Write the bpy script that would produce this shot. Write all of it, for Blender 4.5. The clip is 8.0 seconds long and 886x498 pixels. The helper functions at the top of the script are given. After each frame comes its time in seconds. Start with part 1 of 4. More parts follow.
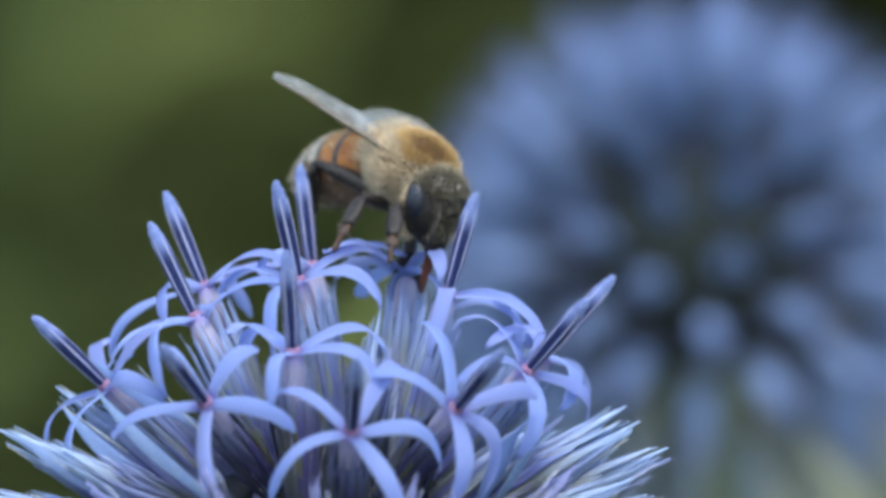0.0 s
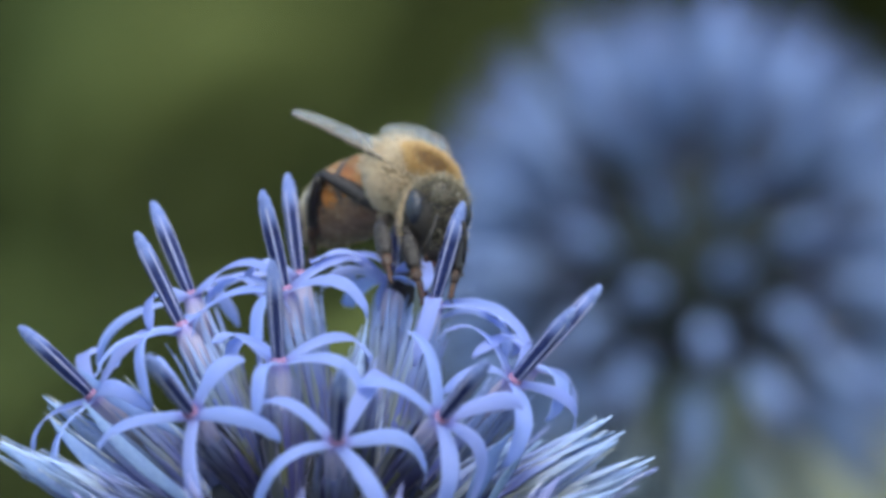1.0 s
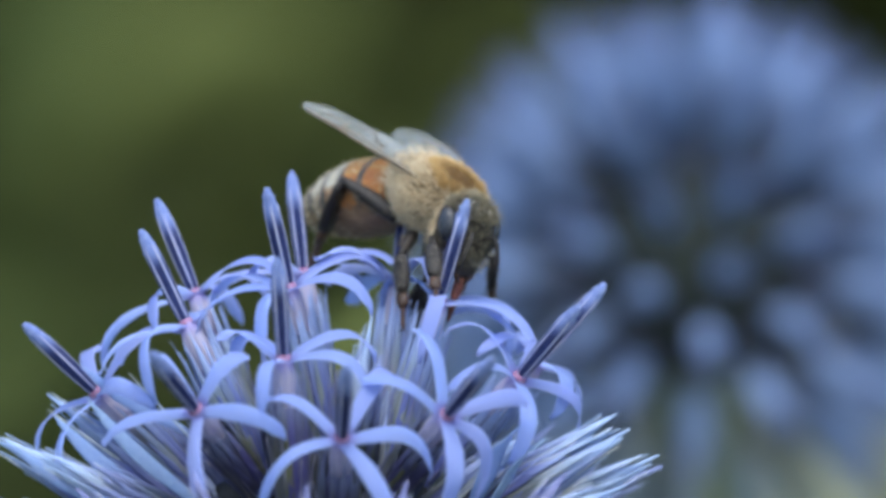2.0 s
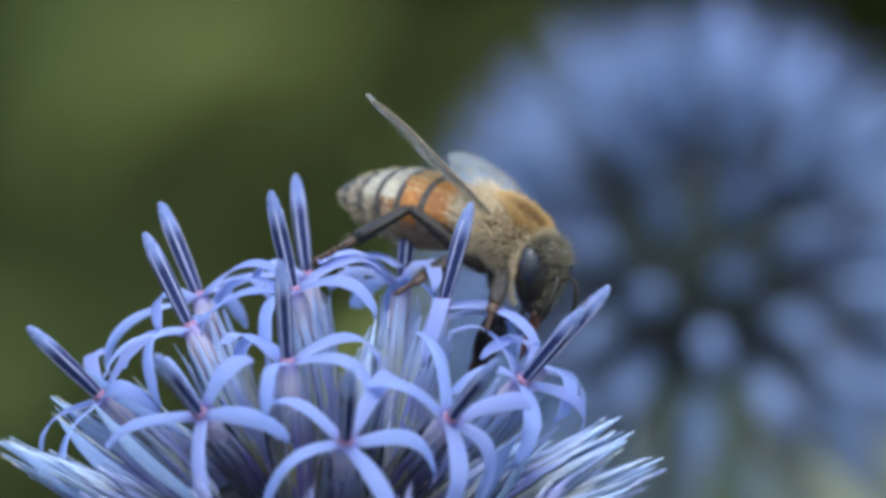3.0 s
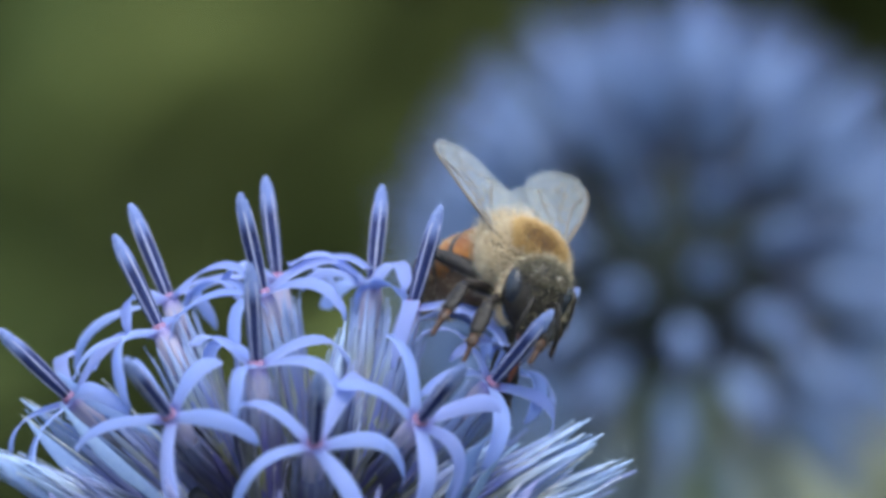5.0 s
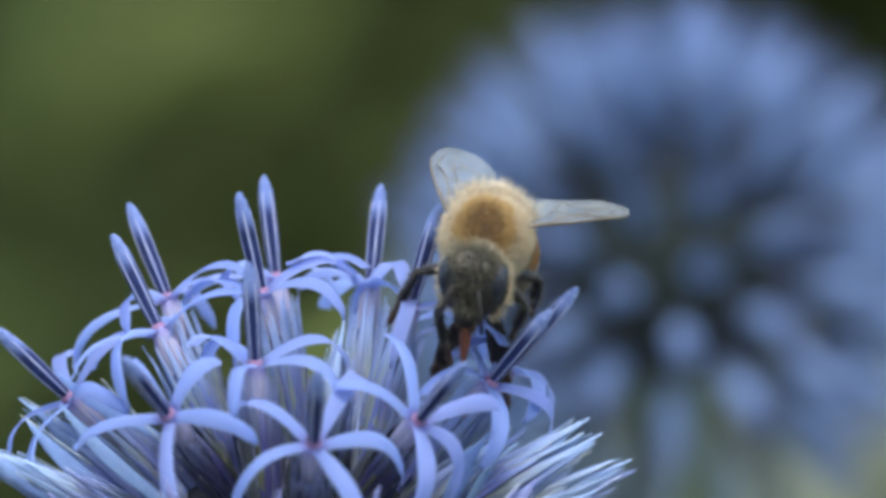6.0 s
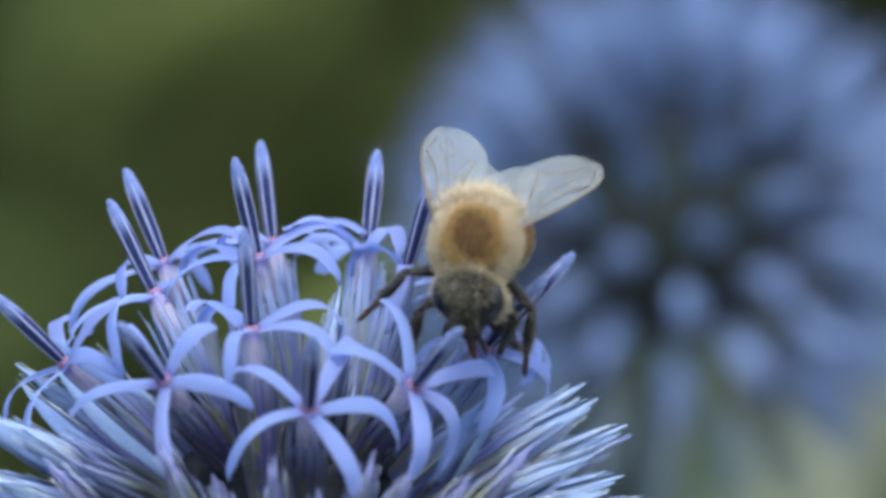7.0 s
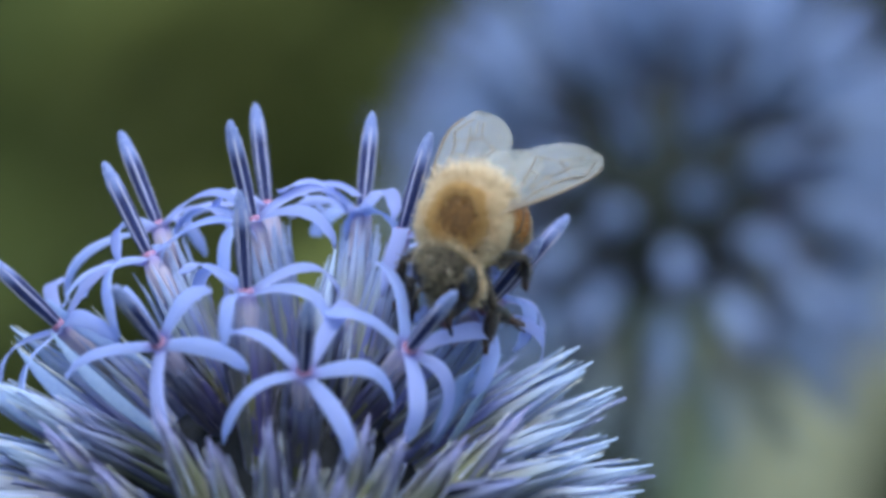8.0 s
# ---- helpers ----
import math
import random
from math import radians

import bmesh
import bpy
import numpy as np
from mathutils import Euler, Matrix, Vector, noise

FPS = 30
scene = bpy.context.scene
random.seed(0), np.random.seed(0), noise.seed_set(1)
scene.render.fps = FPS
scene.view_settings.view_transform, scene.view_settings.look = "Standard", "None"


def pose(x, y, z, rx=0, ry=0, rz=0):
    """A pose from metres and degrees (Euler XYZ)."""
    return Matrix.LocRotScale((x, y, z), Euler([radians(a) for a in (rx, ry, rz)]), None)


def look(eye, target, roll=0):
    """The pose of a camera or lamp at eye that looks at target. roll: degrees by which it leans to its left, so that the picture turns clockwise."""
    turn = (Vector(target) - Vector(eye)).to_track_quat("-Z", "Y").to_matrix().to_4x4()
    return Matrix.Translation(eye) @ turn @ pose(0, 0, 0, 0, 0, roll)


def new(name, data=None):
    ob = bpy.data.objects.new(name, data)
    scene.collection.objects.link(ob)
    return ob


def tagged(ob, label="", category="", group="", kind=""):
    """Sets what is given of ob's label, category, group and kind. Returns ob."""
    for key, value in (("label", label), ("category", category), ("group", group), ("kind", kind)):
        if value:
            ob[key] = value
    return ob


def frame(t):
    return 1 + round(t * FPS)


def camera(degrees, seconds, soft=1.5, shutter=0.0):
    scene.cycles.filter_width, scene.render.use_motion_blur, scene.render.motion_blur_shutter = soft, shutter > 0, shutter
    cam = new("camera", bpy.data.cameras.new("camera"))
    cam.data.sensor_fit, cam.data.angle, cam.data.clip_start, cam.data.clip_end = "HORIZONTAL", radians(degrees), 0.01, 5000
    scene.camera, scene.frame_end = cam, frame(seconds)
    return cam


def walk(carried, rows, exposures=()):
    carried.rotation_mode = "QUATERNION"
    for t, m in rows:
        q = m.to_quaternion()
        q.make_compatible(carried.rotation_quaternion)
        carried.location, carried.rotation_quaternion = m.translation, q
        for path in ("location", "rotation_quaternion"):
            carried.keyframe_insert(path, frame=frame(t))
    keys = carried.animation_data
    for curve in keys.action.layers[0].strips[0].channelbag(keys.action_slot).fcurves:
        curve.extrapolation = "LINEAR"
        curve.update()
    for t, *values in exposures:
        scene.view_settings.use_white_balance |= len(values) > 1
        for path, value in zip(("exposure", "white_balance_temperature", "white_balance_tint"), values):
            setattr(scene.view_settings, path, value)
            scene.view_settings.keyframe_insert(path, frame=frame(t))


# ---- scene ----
U = 2.6e-5          # metres in one modelling unit (about a fortieth of a millimetre)
EYE = 0.4           # metres from the lens to the plane of the blossom
HEIGHT = 0.9        # height of the blossom over the ground

# ---------------------------------------------------------------- camera
cam = camera(5.84, 8.0, soft=3.8)
cam.data.dof.use_dof = True
cam.data.dof.focus_distance = 0.3985
cam.data.dof.aperture_fstop = 36.0
PATH = [
    (0, pose(0.00000, -0.4, 0.90000, 90.0000, 0, 0.0000)),
    (0.5, pose(0.00147, -0.4, 0.90042, 89.9809, 0, 0.2362)),
    (1, pose(0.00215, -0.4, 0.90063, 89.9733, 0, 0.2202)),
    (1.5, pose(0.00136, -0.4, 0.89958, 90.0936, 0, 0.1504)),
    (2.8, pose(0.00105, -0.4, 0.90000, 90.0782, 0, 0.0831)),
    (3, pose(0.00115, -0.4, 0.89963, 90.1214, 0, 0.1316)),
    (3.5, pose(-0.00021, -0.4, 0.89990, 90.0783, 0, -0.2497)),
    (4, pose(0.00115, -0.4, 0.90121, 89.9335, 0, -0.0099)),
    (4.5, pose(0.00241, -0.4, 0.90094, 89.9543, 0, 0.1143)),
    (6, pose(0.00189, -0.4, 0.90084, 89.9581, 0, 0.0281)),
    (6.5, pose(0.00220, -0.4, 0.90136, 89.7527, 0, 0.1215)),
    (7, pose(0.00325, -0.4, 0.90141, 89.6465, 0, 0.1972)),
    (7.5, pose(0.00251, -0.4, 0.90094, 89.5595, 0, 0.0660)),
    (8, pose(0.00262, -0.4, 0.90162, 89.3707, 0, 0.0736)),
]
walk(cam, PATH, exposures=[(0.0, 1.5, 6170, 3.5), (8.0, 1.5, 6170, 3.5)])

# ---------------------------------------------------------------- light: thin overcast
world = bpy.data.worlds.new("overcast_sky")
scene.world = world
world.use_nodes = True
wn = world.node_tree.nodes
sky = wn.new("ShaderNodeTexSky")
sky.sky_type, sky.sun_disc = "NISHITA", False
sky.sun_elevation, sky.sun_rotation = radians(62), radians(172)
sky.air_density, sky.dust_density = 1.2, 3.0
world.node_tree.links.new(sky.outputs[0], wn["Background"].inputs[0])
wn["Background"].inputs[1].default_value = 0.15
sun = new("sun", bpy.data.lights.new("sun", "SUN"))
sun.data.energy, sun.data.angle, sun.data.color = 0.9, radians(24), (1.0, 0.96, 0.9)
sun.matrix_world = look((0.14, -1.0, 2.6), (0, 0, 0.7))


# ---------------------------------------------------------------- materials
def ramp_mix(nt, fac, a, b):
    m = nt.nodes.new("ShaderNodeMix")
    m.data_type = "RGBA"
    if isinstance(fac, float):
        m.inputs[0].default_value = fac
    else:
        nt.links.new(fac, m.inputs[0])
    for i, c in ((6, a), (7, b)):
        if isinstance(c, tuple):
            m.inputs[i].default_value = (*c, 1)
        else:
            nt.links.new(c, m.inputs[i])
    return m.outputs[2]


def noise_fac(nt, coord, scale, lo=0.35, hi=0.65, stretch=(1, 1, 1), detail=3.0):
    mp = nt.nodes.new("ShaderNodeMapping")
    mp.inputs["Scale"].default_value = stretch
    nt.links.new(coord, mp.inputs["Vector"])
    n = nt.nodes.new("ShaderNodeTexNoise")
    n.inputs["Scale"].default_value, n.inputs["Detail"].default_value = scale, detail
    nt.links.new(mp.outputs[0], n.inputs["Vector"])
    r = nt.nodes.new("ShaderNodeMapRange")
    r.inputs["From Min"].default_value, r.inputs["From Max"].default_value = lo, hi
    nt.links.new(n.outputs["Fac"], r.inputs["Value"])
    return r.outputs[0]


def along(nt, coord, axis, lo, hi):
    """0 at lo and 1 at hi along one axis of the part's own space."""
    sp = nt.nodes.new("ShaderNodeSeparateXYZ")
    nt.links.new(coord, sp.inputs[0])
    r = nt.nodes.new("ShaderNodeMapRange")
    r.interpolation_type = "SMOOTHSTEP"
    r.inputs["From Min"].default_value, r.inputs["From Max"].default_value = lo, hi
    nt.links.new(sp.outputs[axis], r.inputs["Value"])
    return r.outputs[0]


def surf(name, c1, c2, size, rough=0.6, stretch=(1, 1, 1), tip=None, island=None, see=0.0, alpha=1.0,
         bump=0.3, sheen=0.0, fine=None, spec=0.4, vary=None, end=None, thin=False):
    """Two colours mottled at a size in metres; tip=(axis, lo, hi, colour) blends along the part, island a third colour
    from piece to piece, vary a colour from object to object, see a share of light let through; end is a second tip, and thin
    counts the colour once for light that crosses both skins of a thin blade."""
    m = bpy.data.materials.new(name)
    m.use_nodes = True
    nt = m.node_tree
    p = nt.nodes["Principled BSDF"]
    co = nt.nodes.new("ShaderNodeTexCoord").outputs["Object"]
    col = ramp_mix(nt, noise_fac(nt, co, 1 / size, stretch=stretch), c1, c2)
    if island:
        g = nt.nodes.new("ShaderNodeNewGeometry")
        col = ramp_mix(nt, g.outputs["Random Per Island"], col, island)
    if vary:
        o = nt.nodes.new("ShaderNodeObjectInfo")
        col = ramp_mix(nt, o.outputs["Random"], col, vary)
    if tip:
        col = ramp_mix(nt, along(nt, co, *tip[:3]), col, tip[3])
    if end:
        col = ramp_mix(nt, along(nt, co, *end[:3]), col, end[3])
    grain = noise_fac(nt, co, 7 / size, 0.3, 0.7, stretch)
    dark = fine or tuple(0.72 * c for c in c1)
    mul = nt.nodes.new("ShaderNodeMath")
    mul.operation = "MULTIPLY"
    mul.inputs[1].default_value = 0.28
    nt.links.new(grain, mul.inputs[0])
    col = ramp_mix(nt, mul.outputs[0], col, dark)
    nt.links.new(col, p.inputs["Base Color"])
    p.inputs["Roughness"].default_value = rough
    p.inputs["Specular IOR Level"].default_value = spec
    p.inputs["Alpha"].default_value = alpha
    if sheen:
        p.inputs["Sheen Weight"].default_value = sheen
    b = nt.nodes.new("ShaderNodeBump")
    b.inputs["Strength"].default_value, b.inputs["Distance"].default_value = bump, size * 0.15
    nt.links.new(grain, b.inputs["Height"])
    nt.links.new(b.outputs[0], p.inputs["Normal"])
    if see:
        tr = nt.nodes.new("ShaderNodeBsdfTranslucent")
        if thin:
            ga = nt.nodes.new("ShaderNodeGamma")
            ga.inputs[1].default_value = 0.5
            nt.links.new(col, ga.inputs[0])
            nt.links.new(ga.outputs[0], tr.inputs[0])
        else:
            nt.links.new(col, tr.inputs[0])
        mx = nt.nodes.new("ShaderNodeMixShader")
        mx.inputs[0].default_value = see
        nt.links.new(p.outputs[0], mx.inputs[1])
        nt.links.new(tr.outputs[0], mx.inputs[2])
        nt.links.new(mx.outputs[0], nt.nodes["Material Output"].inputs[0])
    return m


petal_blue = surf("petal_blue", (0.34, 0.45, 0.81), (0.40, 0.50, 0.83), 6e-4, 0.75, (.4, 3, 1), see=0.72, vary=(0.39, 0.45, 0.78), spec=0.06,
                  tip=(0, 34 * U, 10 * U, (0.36, 0.34, 0.68)), fine=(0.30, 0.38, 0.78), thin=True)
tube_white = surf("tube_white", (0.43, 0.42, 0.60), (0.54, 0.51, 0.61), 5e-4, 0.6, (3, 3, .25), tip=(2, -30 * U, -6 * U, (0.38, 0.35, 0.64)), see=0.35, fine=(0.32, 0.27, 0.46), spec=0.1)
throat_pink = surf("throat_pink", (0.29, 0.13, 0.23), (0.34, 0.20, 0.36), 2e-4, 0.6, see=0.2)
anther_dark = surf("anther_dark", (0.008, 0.014, 0.06), (0.02, 0.03, 0.11), 3e-4, 0.65, (2, 2, .35), tip=(2, 105 * U, 150 * U, (0.19, 0.25, 0.52)), spec=0.12, bump=0.9, fine=(0.05, 0.07, 0.22))
anther_grain = surf("anther_grain", (0.24, 0.31, 0.54), (0.34, 0.42, 0.66), 2e-4, 0.7, island=(0.14, 0.18, 0.40), spec=0.1)
anther_rib = surf("anther_rib", (0.38, 0.39, 0.54), (0.28, 0.31, 0.54), 3e-4, 0.5, (2, 2, .3))
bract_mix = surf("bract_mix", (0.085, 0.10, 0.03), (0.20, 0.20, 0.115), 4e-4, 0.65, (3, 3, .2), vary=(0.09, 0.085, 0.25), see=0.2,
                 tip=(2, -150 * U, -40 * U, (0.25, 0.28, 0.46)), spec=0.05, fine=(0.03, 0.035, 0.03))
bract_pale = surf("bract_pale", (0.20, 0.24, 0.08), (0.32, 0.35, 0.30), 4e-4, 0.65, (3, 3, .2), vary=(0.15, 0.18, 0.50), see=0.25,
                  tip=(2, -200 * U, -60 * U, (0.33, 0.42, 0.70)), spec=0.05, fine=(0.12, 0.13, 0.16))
bud_mix = surf("bud_mix", (0.06, 0.08, 0.035), (0.11, 0.12, 0.09), 5e-4, 0.6, (3, 3, .2), island=(0.08, 0.09, 0.20), see=0.2,
               tip=(2, -60 * U, 120 * U, (0.28, 0.33, 0.62)), spec=0.08)
bud_piece = surf("bud_piece", (0.20, 0.23, 0.09), (0.33, 0.32, 0.23), 5e-4, 0.65, (2, 2, .2), vary=(0.15, 0.18, 0.52), see=0.3,
                 tip=(2, -100 * U, 110 * U, (0.45, 0.59, 0.86)), spec=0.05, fine=(0.12, 0.11, 0.20))
bud_green = surf("bud_green", (0.12, 0.145, 0.06), (0.21, 0.22, 0.155), 5e-4, 0.65, (3, 3, .2), vary=(0.13, 0.14, 0.28), see=0.2,
                 tip=(2, 0 * U, 135 * U, (0.30, 0.32, 0.62)), spec=0.05, fine=(0.05, 0.055, 0.06))
# shade painted in: dark low on the stalk, dimmer again at the end-on points
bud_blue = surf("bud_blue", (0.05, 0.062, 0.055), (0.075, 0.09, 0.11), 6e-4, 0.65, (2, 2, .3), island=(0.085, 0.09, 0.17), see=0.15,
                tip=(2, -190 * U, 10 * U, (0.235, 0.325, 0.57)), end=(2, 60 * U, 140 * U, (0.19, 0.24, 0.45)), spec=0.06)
bud_far_green = surf("bud_far_green", (0.11, 0.135, 0.10), (0.13, 0.155, 0.13), 6e-4, 0.65, (2, 2, .3), island=(0.12, 0.14, 0.18), see=0.15,
                     tip=(2, -170 * U, 60 * U, (0.25, 0.31, 0.39)), spec=0.06)
bract_broad = surf("bract_broad", (0.26, 0.36, 0.52), (0.36, 0.48, 0.60), 7e-4, 0.6, (4, 1, 4), vary=(0.22, 0.32, 0.72), see=0.5, spec=0.06, fine=(0.16, 0.22, 0.38), thin=True)
bristle_white = surf("bristle_white", (0.60, 0.64, 0.66), (0.48, 0.54, 0.60), 3e-4, 0.5, see=0.2)
bristle_lilac = surf("bristle_lilac", (0.18, 0.17, 0.30), (0.26, 0.26, 0.34), 3e-4, 0.5, see=0.2)
bristle_blue = surf("bristle_blue", (0.42, 0.50, 0.82), (0.52, 0.58, 0.84), 3e-4, 0.5, see=0.3)
# receptacle colours hold the deep shade between florets, lighter for the far head
core_shade = surf("core_shade", (0.012, 0.014, 0.016), (0.02, 0.022, 0.028), 6e-4, 0.9, spec=0.03)
core_shade_far = surf("core_shade_far", (0.020, 0.026, 0.022), (0.028, 0.034, 0.032), 6e-4, 0.9, spec=0.03)
stem_green = surf("stem_green", (0.20, 0.24, 0.18), (0.14, 0.19, 0.11), 3e-3, 0.7, (3, 3, .3))
leaf_dark = surf("leaf_dark", (0.062, 0.077, 0.024), (0.08, 0.098, 0.029), 0.02, 0.75, island=(0.054, 0.064, 0.02), see=0.25, spec=0.05)
leaf_light = surf("leaf_light", (0.098, 0.118, 0.036), (0.118, 0.138, 0.042), 0.02, 0.7, see=0.3, spec=0.05)
leaf_mid = surf("leaf_mid", (0.07, 0.095, 0.032), (0.085, 0.11, 0.036), 0.02, 0.7, see=0.3, spec=0.05)
leaf_pale = surf("leaf_pale", (0.30, 0.31, 0.23), (0.25, 0.27, 0.18), 0.02, 0.6, see=0.3)
soil_grass = surf("soil_grass", (0.05, 0.075, 0.025), (0.09, 0.08, 0.05), 0.3, 0.9, fine=(0.03, 0.03, 0.02))

chitin = surf("chitin", (0.012, 0.010, 0.009), (0.026, 0.021, 0.017), 4e-4, 0.42, bump=0.5, spec=0.25)
chitin_brown = surf("chitin_brown", (0.075, 0.036, 0.02), (0.035, 0.018, 0.012), 4e-4, 0.35, bump=0.4)
chitin_band = surf("chitin_band", (0.055, 0.045, 0.038), (0.03, 0.024, 0.02), 4e-4, 0.45, bump=0.5)
thorax_brown = surf("thorax_brown", (0.075, 0.04, 0.015), (0.045, 0.026, 0.012), 4e-4, 0.6, bump=0.6, spec=0.12)
chitin_orange = surf("chitin_orange", (0.42, 0.17, 0.028), (0.25, 0.09, 0.02), 5e-4, 0.45, bump=0.4, see=0.06, fine=(0.10, 0.04, 0.015))
chitin_tawny = surf("chitin_tawny", (0.32, 0.16, 0.06), (0.18, 0.09, 0.04), 4e-4, 0.5, bump=0.5, fine=(0.07, 0.04, 0.025))
chitin_pale = surf("chitin_pale", (0.50, 0.47, 0.40), (0.33, 0.30, 0.24), 3e-4, 0.7, (1, 1, 1), bump=0.6, fine=(0.12, 0.10, 0.08))
chitin_felt = surf("chitin_felt", (0.42, 0.34, 0.21), (0.27, 0.20, 0.12), 3e-4, 0.7, bump=0.6, fine=(0.12, 0.09, 0.06))
chitin_tan = surf("chitin_tan", (0.42, 0.27, 0.11), (0.30, 0.17, 0.06), 3e-4, 0.65, bump=0.6, fine=(0.13, 0.08, 0.04))
chitin_grey = surf("chitin_grey", (0.24, 0.20, 0.15), (0.13, 0.10, 0.075), 3e-4, 0.6, bump=0.6)
tongue_red = surf("tongue_red", (0.16, 0.05, 0.025), (0.08, 0.025, 0.016), 3e-4, 0.35, bump=0.4)
belly = surf("belly", (0.14, 0.08, 0.04), (0.22, 0.14, 0.08), 4e-4, 0.45, bump=0.4)
eye_black = surf("eye_black", (0.008, 0.010, 0.018), (0.014, 0.017, 0.030), 8e-5, 0.22, bump=0.4, spec=0.5)
hair_gold = surf("hair_gold", (0.44, 0.26, 0.08), (0.57, 0.37, 0.14), 4e-4, 0.6, island=(0.64, 0.48, 0.25), see=0.35)
hair_cream = surf("hair_cream", (0.82, 0.73, 0.56), (0.88, 0.81, 0.66), 4e-4, 0.6, island=(0.58, 0.45, 0.27), see=0.5)
hair_grey = surf("hair_grey", (0.44, 0.40, 0.30), (0.34, 0.30, 0.21), 4e-4, 0.6, island=(0.16, 0.14, 0.10), see=0.35)
hair_tawny = surf("hair_tawny", (0.22, 0.12, 0.036), (0.15, 0.08, 0.026), 4e-4, 0.6, island=(0.36, 0.21, 0.07), see=0.3)
wing_film = surf("wing_film", (0.28, 0.295, 0.29), (0.41, 0.42, 0.40), 5e-4, 0.3, (.25, 2, 1), alpha=0.27, bump=0.6, spec=0.5)
vein_brown = surf("vein_brown", (0.10, 0.075, 0.05), (0.16, 0.125, 0.09), 3e-4, 0.5)
hair_leg = surf("hair_leg", (0.09, 0.075, 0.06), (0.05, 0.04, 0.03), 4e-4, 0.6, island=(0.17, 0.15, 0.12))
leg_brown = surf("leg_brown", (0.022, 0.017, 0.015), (0.012, 0.010, 0.010), 4e-4, 0.35, bump=0.4, spec=0.3)
pollen = surf("pollen", (0.55, 0.50, 0.42), (0.65, 0.6, 0.5), 1e-4, 0.8)


# ---------------------------------------------------------------- mesh helpers
class Shape:
    """Vertices and faces in modelling units, gathered and then made into one mesh."""

    def __init__(self):
        self.v, self.f, self.m = [], [], []

    def sweep(self, pts, sides, half, thick, slot=0, n=6, round_end=False):
        """A solid blade or tube along pts: sides is the width's direction at each point, half and thick the half sizes."""
        base = len(self.v)
        pts = [Vector(p) for p in pts]
        for i, p in enumerate(pts):
            d = (pts[min(i + 1, len(pts) - 1)] - pts[max(i - 1, 0)]).normalized()
            s = Vector(sides[i] if isinstance(sides, list) else sides)
            s = (s - d * s.dot(d)).normalized()
            u = d.cross(s)
            for k in range(n):
                a = 2 * math.pi * k / n
                self.v.append(p + s * (half[i] * math.cos(a)) + u * (thick[i] * math.sin(a)))
        for i in range(len(pts) - 1):
            for k in range(n):
                a, b = base + i * n + k, base + i * n + (k + 1) % n
                self.f.append((a, b, b + n, a + n))
                self.m.append(slot)
        self.f.append(tuple(base + k for k in reversed(range(n))))
        self.f.append(tuple(base + (len(pts) - 1) * n + k for k in range(n)))
        self.m += [slot, slot]

    def ribbon(self, pts, sides, half, thick, slot=0):
        """A flat strip with rounded rims and a shallow channel along its upper face."""
        base, n = len(self.v), 8
        ring = ((-1, 0), (-0.9, -0.9), (0, -1.1), (0.9, -0.9), (1, 0), (0.9, 0.9), (0, 0.2), (-0.9, 0.9))
        pts = [Vector(p) for p in pts]
        for i, p in enumerate(pts):
            d = (pts[min(i + 1, len(pts) - 1)] - pts[max(i - 1, 0)]).normalized()
            s = Vector(sides[i])
            s = (s - d * s.dot(d)).normalized()
            u = d.cross(s)
            for a, b in ring:
                self.v.append(p + s * (half[i] * a) + u * (thick[i] * b))
        for i in range(len(pts) - 1):
            for k in range(n):
                a, b = base + i * n + k, base + i * n + (k + 1) % n
                self.f.append((a, b, b + n, a + n))
                self.m.append(slot)
        self.f.append(tuple(base + k for k in reversed(range(n))))
        self.f.append(tuple(base + (len(pts) - 1) * n + k for k in range(n)))
        self.m += [slot, slot]

    def blob(self, centre, radii, slot=0, n=16, rings=10, bend=None):
        """A rounded body; bend(x, y, z) reshapes the unit ball first."""
        base = len(self.v)
        for i in range(rings + 1):
            b = math.pi * (i + 0.0) / rings
            b = min(max(b, 0.03), math.pi - 0.03)
            for k in range(n):
                a = 2 * math.pi * k / n
                q = Vector((math.cos(b), math.sin(b) * math.cos(a), math.sin(b) * math.sin(a)))
                if bend:
                    q = Vector(bend(*q))
                self.v.append(Vector(c + r * w for c, r, w in zip(centre, radii, q)))
        for i in range(rings):
            for k in range(n):
                a, b = base + i * n + k, base + i * n + (k + 1) % n
                self.f.append((a, a + n, b + n, b))
                self.m.append(slot)
        self.f.append(tuple(base + k for k in range(n)))
        self.f.append(tuple(base + rings * n + k for k in reversed(range(n))))
        self.m += [slot, slot]

    def hair(self, p, d, length, width, slot=0):
        """One tapering hair."""
        base = len(self.v)
        p, d = Vector(p), Vector(d).normalized()
        s = d.orthogonal().normalized()
        t = d.cross(s)
        bow = Vector((random.uniform(-1, 1), random.uniform(-1, 1), random.uniform(-1, 1))) * length * 0.16
        mid = p + d * length * 0.55 + bow * 0.4
        for k in range(3):
            a = 2.094 * k
            self.v.append(p + (s * math.cos(a) + t * math.sin(a)) * width)
        for k in range(3):
            a = 2.094 * k
            self.v.append(mid + (s * math.cos(a) + t * math.sin(a)) * width * 0.7)
        self.v.append(p + d * length + bow)
        for k in range(3):
            a, b = base + k, base + (k + 1) % 3
            self.f += [(a, b, b + 3, a + 3), (a + 3, b + 3, base + 6)]
            self.m += [slot, slot]

    def mesh(self, name, materials, unit=U, smooth=True):
        me = bpy.data.meshes.new(name)
        me.from_pydata([tuple(v * unit) for v in self.v], [], self.f)
        for m in materials:
            me.materials.append(m)
        me.polygons.foreach_set("material_index", self.m)
        me.polygons.foreach_set("use_smooth", [smooth] * len(self.f))
        me.update()
        return me


